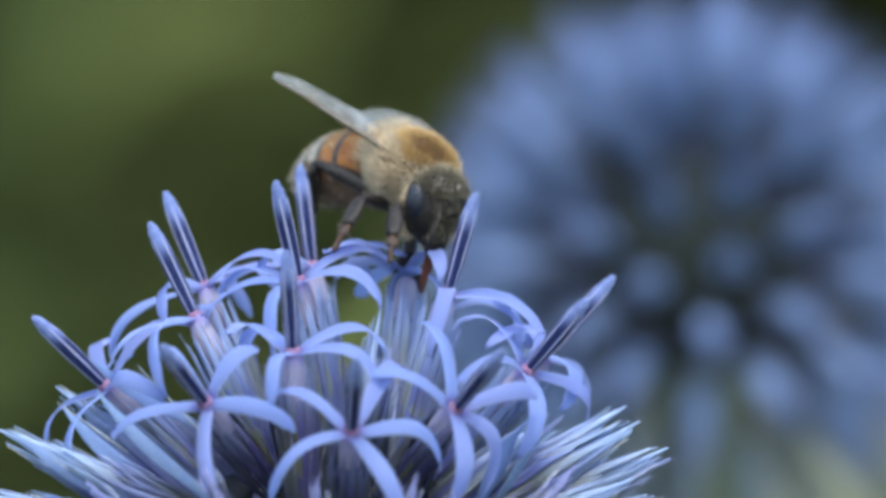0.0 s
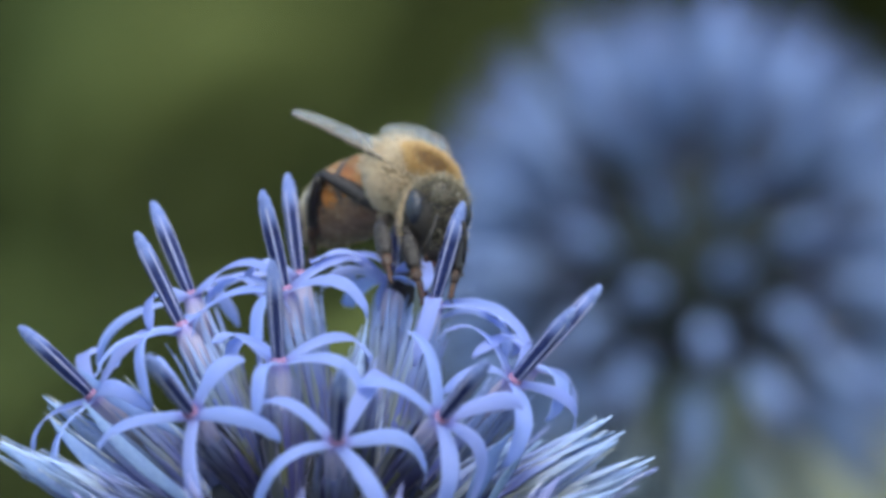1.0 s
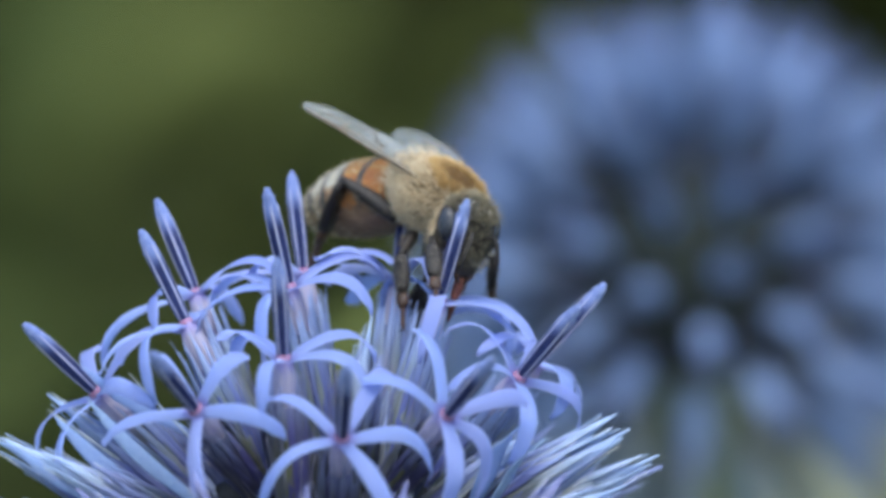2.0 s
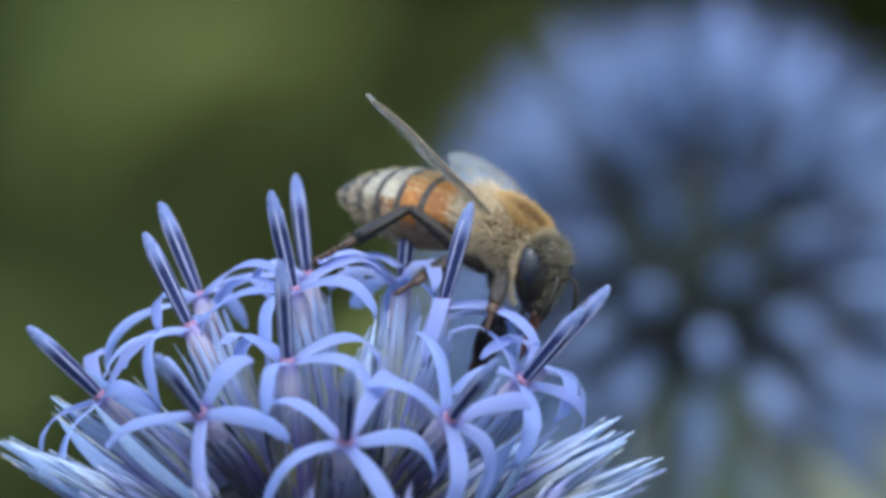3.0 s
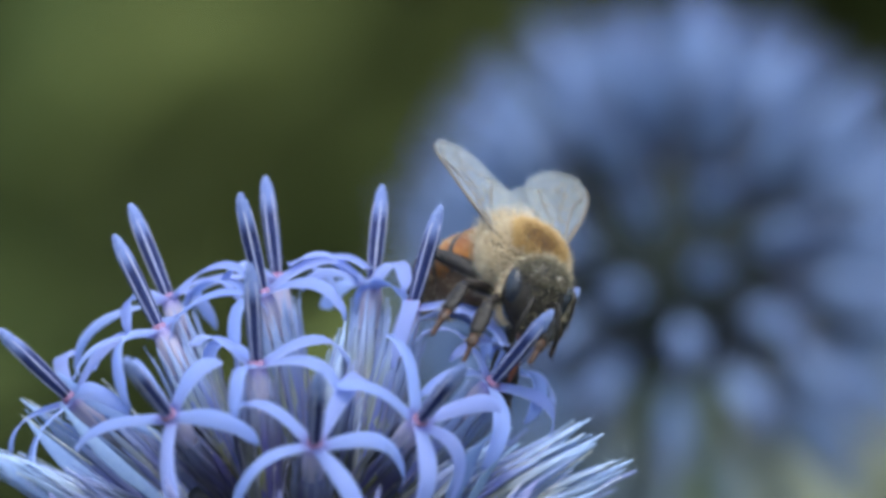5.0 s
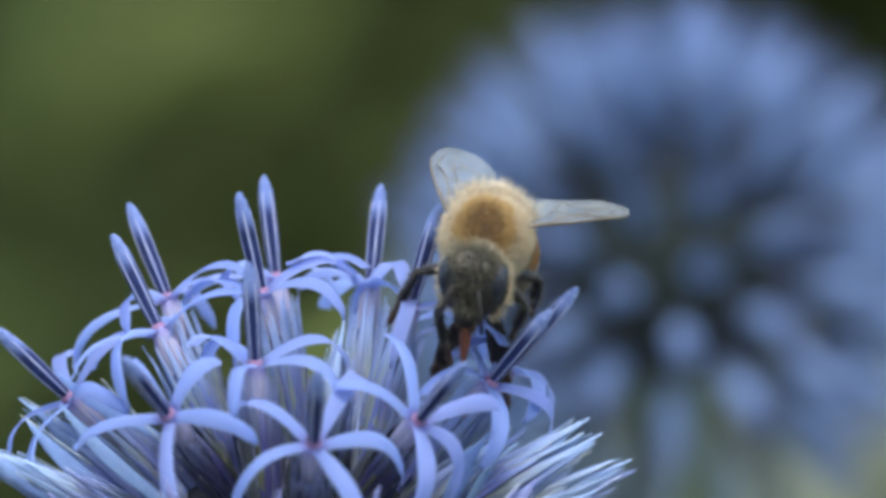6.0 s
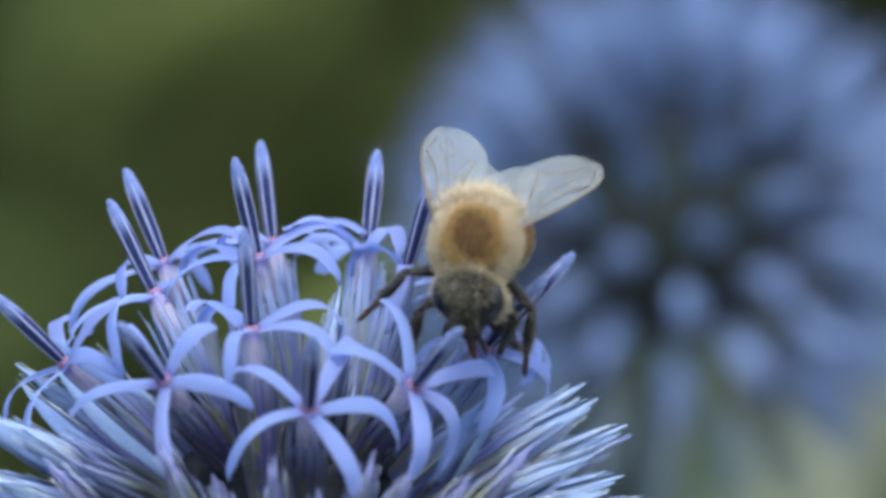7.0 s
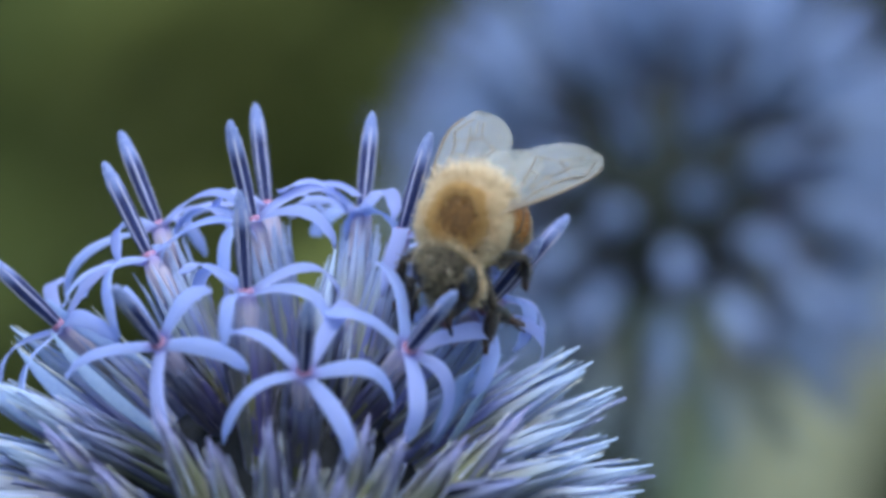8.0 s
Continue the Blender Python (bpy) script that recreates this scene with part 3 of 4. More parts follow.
def near_thistle():
    centre = place(585, 1080, 70)
    head = new("globe_thistle")
    tagged(head, "blue globe thistle in flower, a honeybee feeding on it", "flower", group="globe thistles")
    stem(head, centre, Vector((0.03, 0.05, 0)))
    core(head, centre, 300, core_shade)
    made = []
    made.append(floret(head, 0, (345, 560), (263, 392), -30, 185, (198, 138, 240, 78, 0), (8, 12, 14, 10, 9)))
    made.append(floret(head, 1, (360, 507), (290, 338), 120, 185, (162, 324, 24, 66, 240), (13, 9, 1, 5, 9)))
    made.append(floret(head, 2, (185, 682), (60, 560), -20, 185, (96, 312, 180, 246, 24), (12, 1, 4, 12, 9)))
    made.append(floret(head, 3, (362, 712), (290, 612), -300, 185, (186, 276, 336, 48, 120), (8, 12, 5, 0, 9)))
    made.append(floret(head, 4, (518, 622), (508, 445), -260, 185, (126, 120, 252, 336, 42), (12, 9, 1, 5, 13)))
    made.append(floret(head, 5, (527, 495), (488, 320), -20, 185, (138, 252, 330, 42, 192), (8, 9, 5, 13, 9)))
    made.append(floret(head, 6, (552, 470), (531, 296), 170, 177, (336, 42, 234, 168, 96), (8, 0, 4, 9, 9)))
    made.append(floret(head, 7, (721, 482), (737, 318), 170, 170, (228, 168, 120, 288, 96), (12, 0, 8, 13, 13)))
    made.append(floret(head, 8, (793, 517), (843, 340), 15, 185, (264, 42, 30, 330, 120), (2, 14, 13, 12, 9)))
    made.append(floret(head, 9, (935, 655), (1040, 528), -60, 185, (138, 78, 276, 6, 210), (5, 9, 9, 5, 1)))
    made.append(floret(head, 10, (968, 628), (1092, 483), 100, 185, (48, 300, 108, 168, 240), (4, 5, 12, 9, 9)))
    made.append(floret(head, 11, (808, 722), (888, 622), -310, 185, (168, 108, 30, 276, 324), (4, 8, 8, 5, 3)))
    made.append(floret(head, 12, (622, 762), (632, 637), -390, 185, (144, 210, 298, 0, 66), (4, 6, 9, 6, 13)))
    dirs = [(m - centre).normalized() for m, _ in made]
    near = []
    for k, (x, y, depth) in enumerate((
            (672, 556, 120), (765, 585, 60), (1098, 726, -60), (1122, 752, -150), (1172, 798, -20), (1112, 852, -210), (962, 742, -130), (1010, 835, -330),
            (4, 764, -40), (80, 790, -190), (108, 692, 20), (160, 860, -330), (1166, 886, -120), (40, 880, -160),
            (1226, 932, -60), (1211, 977, -130), (1140, 915, -240), (-50, 872, -100), (-70, 930, -160), (-20, 985, -230), (561, 856, -541), (361, 830, -480), (800, 880, -500), (455, 890, -530), (640, 915, -560), (735, 850, -480), (690, 955, -550), (905, 885, -460), (250, 930, -470))):
        tip = place(x, y, depth)
        low = int(depth < -300)
        near.append((tip - centre).normalized())
        d = (tip - (place(585, 1300, -230) if low else centre)).normalized()      # those in front stand steeper
        bud = part("bud", BUD_CORE[low], head, axes(tip - d * (128 * U), d) @ pose(0, 0, 0, 0, 0, 40 * k), "shut floret of pointed bracts")
        for q in range(17):
            part("bract", BUD_BRACTS[low][q * 13 // 17], bud, pose(0, 0, 0, 0, 0, q * 137.5))
        for q in range(8):
            part("bristle", BUD_BRISTLES[q % 5], bud, pose(0, 0, 0, 0, 0, q * 99.5 + 13 * k))
    for x0, y0, x1, y1, depth in ((302, 710, 243, 648, -120), (135, 704, 105, 682, 10), (150, 748, 99, 712, -60), (772, 742, 786, 688, -200)):
        a, c = place(x0, y0, depth), place(x1, y1, depth)
        sh = Shape()
        sh.sweep([(a + (c - a) * u) / U for u in (-1.5, 0, .4, .8, 1)], (0, 1, 0), [4.5, 4.5, 3.6, 1.8, .5], [2, 2, 1.6, 1, .4], 0, 6)
        part("bristle", sh.mesh("bristle", [bristle_white]), head, None, "stiff whitish bristle")
    # broad pale bracts at the rim of the open florets
    for x0, y0, x1, y1, depth, w in ((870, 845, 942, 738, -190, 25), (905, 850, 985, 762, -170, 17), (285, 880, 110, 722, -120, 17),
                                     (330, 850, 168, 690, -170, 14), (300, 728, 160, 634, -60, 13), (215, 880, 40, 780, -150, 16)):
        a, c = place(x0, y0, depth), place(x1, y1, depth)
        mid = (c - a).cross(Vector((0, 1, 0))).normalized() * (8 * U)
        sh = Shape()
        sh.ribbon([(a + (c - a) * u + mid * math.sin(3.14 * u)) / U for u in (-.4, 0, .25, .5, .72, .88, 1)], [(1, 0.5, 1)] * 7,
                  [w * q for q in (.5, .8, 1, .95, .68, .36, .04)], [1.6, 1.6, 1.5, 1.4, 1.2, 1, .6])
        part("bract", sh.mesh("bract", [bract_broad]), head, None, "broad pale blue-green bract")
    rnd = random.Random(5)
    sh = Shape()
    for k in range(70):
        d = Vector((rnd.uniform(-.75, .75), -1, rnd.uniform(-.1, .75))).normalized()
        sh.blob(d * rnd.uniform(505, 590), (rnd.uniform(0.5, 1.2),) * 3, 0, 6, 4)
    tagged(part("pollen_grains", sh.mesh("pollen_grains", [pollen]), head, Matrix.Translation(centre), "pale pollen dust"), kind="stuff")
    for k, d in enumerate(globe(140)):
        if max(d.dot(q) for q in dirs) > math.cos(0.2) or max(d.dot(q) for q in near) > math.cos(0.12):
            continue
        if d.x < -0.78 and 0.27 < d.z < 0.46:
            continue
        low = d.z < 0.52
        r = (rnd.uniform(525, 565) if low else rnd.uniform(400, 430)) * U
        d = (d + Vector((rnd.uniform(-.07, .07), rnd.uniform(-.07, .07), rnd.uniform(-.07, .07)))).normalized()
        tagged(part("bud", BUDS[k % 5], head, axes(centre + d * r, d) @ pose(0, 0, 0, 0, 0, rnd.uniform(0, 360))), kind="stuff")


def far_thistle():
    far = 1.33
    cx, cy, ball = 1228, 478, 392
    centre = Vector(((cx - 784) * far * U, EYE * (far - 1), HEIGHT + (441 - cy) * far * U))
    head = new("globe_thistle")
    tagged(head, "steel blue globe thistle still in bud, behind the flowering one", "flower", group="globe thistles")
    stem(head, centre, Vector((0.06, 0.25, 0)))
    core(head, centre, 250, core_shade_far)
    rnd = random.Random(8)
    dirs = []
    for x, y in ((1139, 502), (1285, 462), (1248, 592), (1110, 660), (1350, 677), (1230, 745), (1288, 340), (1170, 362),
                 (1039, 417), (1402, 557), (1412, 404), (1029, 577), (1328, 835), (1473, 641)):
        dx, dz = (x - cx) / ball, (cy - y) / ball
        dirs.append(Vector((dx, -math.sqrt(max(1 - dx * dx - dz * dz, 0)), dz)).normalized())
    shown = tuple(dirs)
    dirs += [d for d in globe(140) if max(d.dot(q) for q in shown) < math.cos(0.31)]
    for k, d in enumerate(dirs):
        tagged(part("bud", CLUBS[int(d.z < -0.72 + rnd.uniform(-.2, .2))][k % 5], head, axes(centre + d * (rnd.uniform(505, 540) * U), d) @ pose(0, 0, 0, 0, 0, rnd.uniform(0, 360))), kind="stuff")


near_thistle()
far_thistle()


# ---------------------------------------------------------------- honeybee; x is forward, y to its left, z up
def fur(sh, centre, radii, count, length, width, keep, lean=(0, 0, 0), seed=1, slot=0):
    rnd = random.Random(seed)
    n = 0
    while n < count:
        q = Vector((rnd.gauss(0, 1), rnd.gauss(0, 1), rnd.gauss(0, 1))).normalized()
        if not keep(q):
            continue
        n += 1
        p = Vector(c + r * w for c, r, w in zip(centre, radii, q))
        nrm = Vector((q.x / radii[0], q.y / radii[1], q.z / radii[2])).normalized()
        d = nrm + Vector(lean) + Vector((rnd.gauss(0, .28), rnd.gauss(0, .28), rnd.gauss(0, .28)))
        sh.hair(p, d, length * rnd.uniform(0.6, 1.25), width)


def wing_outline(u, long, wide):
    """Chord ahead of and behind the wing's axis at u along it: narrow root, broad rounded tip."""
    front = wide * (0.05 + 0.20 * math.sin(math.pi * min(u, 1) * 0.75))
    back = wide * (0.10 + 0.72 * math.sin(math.pi * 0.5 * min(u / 0.68, 1)) ** 1.3)
    if u > 0.68:
        k = math.sqrt(max(1 - ((u - 0.68) / 0.32) ** 2, 0.0009))
        mid = (back - front) / 2 * 0.22
        front, back = (front + mid) * k - mid, (back - mid) * k + mid
    return front, back


def wing_height(u, v):
    """Height of the film over its plane: a slight warp and pleats that run along the wing."""
    pleat = 2.6 * math.sin(v * 24 + 2.2 * math.sin(u * 4)) * min(u * 4, 1) * (1 - 0.45 * v)
    return 4.5 * math.sin(u * 13 + v * 7.2) * v * 0.7 + 5 * math.sin(u * 3.1) * (1 - 2 * v) + pleat


def wing_mesh(long, wide, side):
    """A wing along x, its trailing edge on the side of y given; a film with thickness."""
    sh = Shape()
    n, w = 36, 24
    for layer in (1, -1):
        for i in range(n + 1):
            u = i / n
            f, b = wing_outline(u, long, wide)
            for j in range(w + 1):
                y = -f + (f + b) * j / w
                z = wing_height(u, j / w) + layer * 0.35
                sh.v.append(Vector((u * long, y * side, z)))
    k0 = (n + 1) * (w + 1)
    for i in range(n):
        for j in range(w):
            a = i * (w + 1) + j
            sh.f.append((a, a + w + 1, a + w + 2, a + 1))
            sh.f.append((k0 + a, k0 + a + 1, k0 + a + w + 2, k0 + a + w + 1))
            sh.m += [0, 0]
    return sh


def wing_veins(long, wide, side):
    sh = Shape()

    def line(pts, r):
        P = []
        for u, v in pts:
            f, b = wing_outline(u, long, wide)
            y = -f + (f + b) * v
            P.append((u * long, y * side, wing_height(u, v)))
        sh.sweep(P, (0, 1, 0), [r] * len(P), [r] * len(P), 0, 5)
    line([(i / 12, 0.02) for i in range(12)], 2.6)
    line([(0, 0.06), (0.12, 0.07), (0.25, 0.07), (0.38, 0.06)], 3.2)
    line([(0.02, 0.2), (0.2, 0.22), (0.4, 0.25), (0.6, 0.22), (0.75, 0.1)], 1.7)
    line([(0.02, 0.5), (0.2, 0.55), (0.35, 0.6), (0.5, 0.7), (0.62, 0.8)], 1.4)
    line([(0.35, 0.25), (0.37, 0.42), (0.35, 0.6)], 1.2)
    line([(0.52, 0.24), (0.55, 0.4), (0.52, 0.55), (0.5, 0.7)], 1.2)
    line([(0.37, 0.42), (0.55, 0.42), (0.7, 0.36), (0.82, 0.3)], 1.2)
    line([(0.68, 0.17), (0.7, 0.36), (0.72, 0.55)], 1.1)
    line([(0.2, 0.55), (0.3, 0.8), (0.4, 0.96)], 1.1)
    line([(0.62, 0.8), (0.68, 0.68), (0.72, 0.55), (0.8, 0.5), (0.9, 0.5)], 1.0)
    line([(0.37, 0.42), (0.44, 0.5), (0.52, 0.55)], 1.0)
    line([(0.7, 0.36), (0.78, 0.42), (0.88, 0.4)], 0.9)
    line([(0.75, 0.1), (0.84, 0.16), (0.93, 0.25)], 1.2)
    return sh.mesh("venation", [vein_brown])


def limb_mesh(name, length, r0, r1, material, flat=1.0, knees=()):
    """A limb along x from its joint at the origin, with a hairy, slightly swollen body."""
    sh = Shape()
    n = 9
    pts, rs = [], []
    for i in range(n):
        u = i / (n - 1)
        pts.append((length * u, 0, 3 * math.sin(u * 3)))
        r = r0 + (r1 - r0) * u
        rs.append(r * (0.75 + 0.35 * math.sin(math.pi * min(1, u * 1.1 + 0.05))))
    sh.sweep(pts, (0, 1, 0), [r * flat for r in rs], rs, 0, 9)
    rnd = random.Random(int(length))
    for k in range(60):
        u = rnd.uniform(0.05, 0.95)
        a = rnd.uniform(0, 6.28)
        r = (r0 + (r1 - r0) * u) * 0.9
        sh.hair((length * u, math.cos(a) * r * flat, math.sin(a) * r), (0.8, math.cos(a), math.sin(a)), rnd.uniform(9, 17), 0.8, 1)
    return sh.mesh(name, [material, hair_leg])


def shin_mesh(tibia, tarsus, r0, flat):
    """Lower leg: flattened shin, then five small foot joints and two claws."""
    sh = Shape()
    n = 7
    sh.sweep([(tibia * i / (n - 1), 0, 0) for i in range(n)], (0, 1, 0),
             [r0 * flat * (0.55 + 0.6 * math.sin(math.pi * (0.12 + 0.75 * i / (n - 1)))) for i in range(n)],
             [r0 * (0.6 + 0.35 * i / (n - 1)) for i in range(n)], 0, 9)
    x = tibia
    for k, share in enumerate((0.46, 0.14, 0.13, 0.12, 0.15)):
        w = tarsus * share
        r = r0 * (0.9 if k == 0 else 0.55) * (flat if k == 0 else 1)
        sh.sweep([(x + w * q, 0, -0.02 * w * k) for q in (0, .15, .6, .95)], (0, 1, 0), [r * .6, r * .8, r * .85, r * .55], [r0 * .5, r0 * .6, r0 * .6, r0 * .4], 1, 8)
        x += w
    for s in (1, -1):
        sh.sweep([(x - 2, 0, 0), (x + 5, 4 * s, -2), (x + 8, 6 * s, -7)], (0, 0, 1), [2, 1.5, .5], [2, 1.5, .5], 0, 5)
    rnd = random.Random(int(tibia))
    for k in range(90):
        u = rnd.uniform(0.05, 1.0)
        a = rnd.uniform(0, 6.28)
        sh.hair((tibia * u * 1.3, math.cos(a) * r0 * .8, math.sin(a) * r0 * .7), (0.9, math.cos(a), math.sin(a)), rnd.uniform(9, 18), 0.8, 2)
    return sh.mesh("shin", [leg_brown, chitin_brown, hair_leg])


HIPS = {"front": (48, 34, -66), "middle": (8, 40, -74), "hind": (-44, 42, -62)}
LENGTHS = {"front": (78, 62, 58), "middle": (86, 68, 64), "hind": (128, 106, 90)}     # thigh, shin, foot
STANCE = {"front": (105, 74, -178), "middle": (18, 128, -182), "hind": (-30, 80, -335)}


def honeybee():
    bee = new("honeybee")
    tagged(bee, "honeybee with golden fur and orange-banded abdomen, feeding on the blossom", "bee")
    sh = Shape()
    sh.blob((0, 0, -9), (85, 73, 63), 0, 24, 16)
    part("thorax", sh.mesh("thorax", [thorax_brown]), bee, None, "dark brown middle body under the fur")

    def golden(q):
        return q.z > 0.0 and ((q.x - 0.34) / 0.68) ** 2 + (q.y / 0.66) ** 2 < 1 + 0.12 * math.sin(q.x * 9 + 5 * q.y)

    def bald(q):
        return q.z > 0.05 and ((q.x - 0.40) / 0.52) ** 2 + (q.y / 0.52) ** 2 < 1 + 0.2 * math.sin(21 * q.x + 13 * q.y)

    sh = Shape()
    fur(sh, (0, 0, -9), (83, 71, 61), 3000, 18, 0.7, lambda q: golden(q) and not bald(q + Vector((random.gauss(0, .07), random.gauss(0, .07), 0))), (-0.1, 0, 0), 3)
    tagged(part("back_fur", sh.mesh("back_fur", [hair_gold]), bee, None, "golden brown fur"), kind="stuff")
    sh = Shape()
    fur(sh, (0, 0, -9), (83, 71, 61), 420, 12, 0.7, bald, (-0.4, 0, 0), 5)
    tagged(part("crest_fur", sh.mesh("crest_fur", [hair_tawny]), bee, None, "short tawny hair"), kind="stuff")
    sh = Shape()
    fur(sh, (0, 0, -9), (83, 71, 61), 7400, 19, 0.85, lambda q: not golden(q) and q.z > -0.8 and q.x < 0.85, (-0.25, 0, 0), 4)
    fur(sh, (0, 0, -9), (80, 69, 58), 1700, 42, 0.8, lambda q: q.x < -0.45 and q.z > 0, (-0.6, 0, 0.15), 7)
    tagged(part("side_fur", sh.mesh("side_fur", [hair_cream]), bee, None, "cream fur"), kind="stuff")
    # abdomen: telescoped rings behind a waist that bends
    sh = Shape()
    sh.sweep([(12, 0, 0), (-4, 0, 0), (-20, 0, -2), (-36, 0, -4)], (0, 1, 0), [16, 14, 26, 40], [14, 13, 24, 38], 0, 16)
    abdomen = part("abdomen", sh.mesh("abdomen", [chitin_brown]), bee, None, "banded abdomen on a narrow waist")
    BENDS.append(abdomen)
    xs = [-2, -34, -88, -138, -188, -238, -284, -322]
    rad = [30, 58, 72, 74, 67, 52, 33, 6]
    drop = [0, -1, -3, -5, -8, -12, -16, -18]
    bands = [(chitin_felt, chitin_felt), (chitin_orange, chitin_band), (chitin_orange, chitin_band), (chitin_pale, chitin_band), (chitin_pale, chitin_band), (chitin_grey, chitin_band), (chitin_band, chitin)]
    for i in range(7):
        sh = Shape()
        x0, x1 = xs[i] + 6, xs[i + 1] - 5
        pts, w = [], []
        for k in range(10):
            u = k / 9
            g = min(max((x0 + (x1 - x0) * u - xs[i]) / (xs[i + 1] - xs[i]), 0), 1)
            z = drop[i] + (drop[i + 1] - drop[i]) * g
            r = rad[i] + (rad[i + 1] - rad[i]) * g
            r *= 1 + 0.035 * math.sin(math.pi * u) + (0.02 if 0.5 < u < 0.95 else 0) - (0.05 if u == 1 else 0)
            if i == 6:
                r = 33 * max(1 - g, 0.0) ** 0.7 + 1
            pts.append((x0 + (x1 - x0) * u, 0, z))
            w.append(r)
        n = 64
        sh.sweep(pts, (0, 1, 0), [r * 1.06 for r in w], [r * 0.94 for r in w], 0, n)
        for q in range(9 * n):
            ring, k = divmod(q, n)
            a = 2 * math.pi * (k + 0.5) / n
            first = 6.2 if i < 3 else 5.0
            sh.m[q] = 1 if ring >= first - 1.2 * abs(math.sin(a)) + 0.8 * math.sin(3 * a + i) else 0
            if i > 2 and math.sin(a) > -0.22 + 0.12 * math.sin(5 * a + i) + 0.1 * math.sin(31 * a + 2.1 * ring) and sh.m[q] == 0:
                sh.m[q] = 3
            if 0 < i < 3 and math.sin(a) < -0.60 - 0.12 * (i == 1) + 0.12 * math.sin(7 * a + i) + 0.05 * math.sin(33 * a) and sh.m[q] == 0:
                sh.m[q] = 4
            if math.sin(a) > 0.38 + 0.08 * math.sin(29 * a + 1.7 * ring) and i < 6:
                sh.m[q] = 2
        part("abdomen_ring", sh.mesh("abdomen_ring", [*bands[i], belly, chitin_grey if i > 3 else chitin_tawny, chitin_tan]), abdomen, None,
             ("tawny first ring", "orange ring with a dark rear edge", "pale haired ring with a dark rear edge", "dark pointed tail")[0 if i < 1 else 1 if i < 3 else 2 if i < 6 else 3])
    sh = Shape()
    rnd = random.Random(9)
    for k in range(6500):
        x = -14 - 280 * rnd.uniform(0.02, 1.0)
        i = max(j for j in range(7) if xs[j] >= x)
        g = (x - xs[i]) / (xs[i + 1] - xs[i])
        r = (rad[i] + (rad[i + 1] - rad[i]) * g) * 0.97
        z = drop[i] + (drop[i + 1] - drop[i]) * g
        if g > 0.40 and rnd.random() < 0.86:
            continue
        a = rnd.uniform(0, 6.28)
        if i > 2 and rnd.random() < (0.0, 0.1, 0.55, 0.9)[i - 3] + 0.25 * (math.sin(a) > 0.2):
            continue
        if i in (1, 2) and math.sin(a) > -0.5 and rnd.random() < 0.75:
            continue
        sh.hair((x, math.cos(a) * r * 1.06, z + math.sin(a) * r * .94), (-1.2, math.cos(a), math.sin(a)), rnd.uniform(8, 15), 0.7)
    tagged(part("abdomen_fur", sh.mesh("abdomen_fur", [hair_cream]), abdomen, None, "thin bands of cream hair"), kind="stuff")
    # head: wide at the eyes, narrowing to the jaws
    hx = Vector((98, 0, -54))
    sh = Shape()
    sh.blob(hx, (38, 62, 72), 0, 22, 14, lambda x, y, z: (x * (1 - 0.2 * max(-z, 0)), y * (1 - 0.5 * max(-z, 0) ** 1.4), z))
    sh.blob((114, 0, -104), (17, 27, 24), 0, 12, 8)
    head = part("head", sh.mesh("head", [chitin]), bee, None, "black head with a narrow muzzle")
    BENDS.append(head)
    for s in (1, -1):
        sh = Shape()
        sh.blob((102, 46 * s, -38), (24, 17, 36), 0, 18, 14, lambda x, y, z: (x - 0.12 * z, y - 0.10 * s * max(-z, 0), z))
        part("eye", sh.mesh("eye", [eye_black]), head, None, "large glossy black compound eye")
        sh = Shape()
        sh.sweep([(118, 15 * s, -112), (116, 12 * s, -126), (113, 5 * s, -137)], (0, 1, 0), [8, 6.5, 2.5], [6, 5, 2], 0, 8)
        part("jaw", sh.mesh("jaw", [chitin_brown]), head, None, "dark brown jaw")
    sh = Shape()
    fur(sh, hx, (37, 58, 70), 560, 12, 0.55, lambda q: q.x > 0.25 and abs(q.y) < 0.42 and -0.75 < q.z < 0.6, (0.2, 0, 0.2), 6)
    fur(sh, hx, (37, 60, 70), 950, 20, 0.6, lambda q: q.z > 0.4 and abs(q.y) < 0.8 and q.x > -0.5, (0.15, 0, 0.1), 8)
    part("face_fur", sh.mesh("face_fur", [hair_grey]), head, None, "short greyish hair")
    sh = Shape()
    fur(sh, hx, (37, 62, 70), 1100, 16, 0.65, lambda q: -0.55 < q.x < -0.1 and q.z > -0.8, (0.15, 0, 0), 18)
    tagged(part("cheek_fur", sh.mesh("cheek_fur", [hair_cream]), head, None, "cream hair behind the eyes"), kind="stuff")
    sh = Shape()
    rnd = random.Random(3)
    for k in range(70):
        q = Vector((rnd.uniform(0.45, 0.9), rnd.uniform(-.5, .5), rnd.uniform(0.3, 0.95))).normalized()
        sh.blob(tuple(hx[i] + (44, 62, 78)[i] * q[i] for i in range(3)), (rnd.uniform(0.7, 1.4),) * 3, 0, 6, 4)
    tagged(part("pollen_grains", sh.mesh("pollen_grains", [pollen]), head, None, "pale pollen dust"), kind="stuff")
    for s in (1, -1):
        sh = Shape()
        sh.sweep([(132, 11 * s, -58), (143, 17 * s, -50), (155, 24 * s, -46), (161, 28 * s, -56), (163, 35 * s, -86), (158, 40 * s, -120)],
                 (0, 1, 0), [3.6, 3.2, 3.6, 4.4, 4.4, 3.2], [3.6, 3.2, 3.6, 4.4, 4.4, 3.2], 0, 8)
        part("antenna", sh.mesh("antenna", [chitin]), head, None, "bent black feeler")
    sh = Shape()
    sh.sweep([(112, 0, -112), (108, 0, -138), (103, 0, -164), (100, 0, -190), (98, 0, -208)], (0, 1, 0), [12, 11, 9, 6, 2], [9, 8, 7, 4.5, 2], 0, 8)
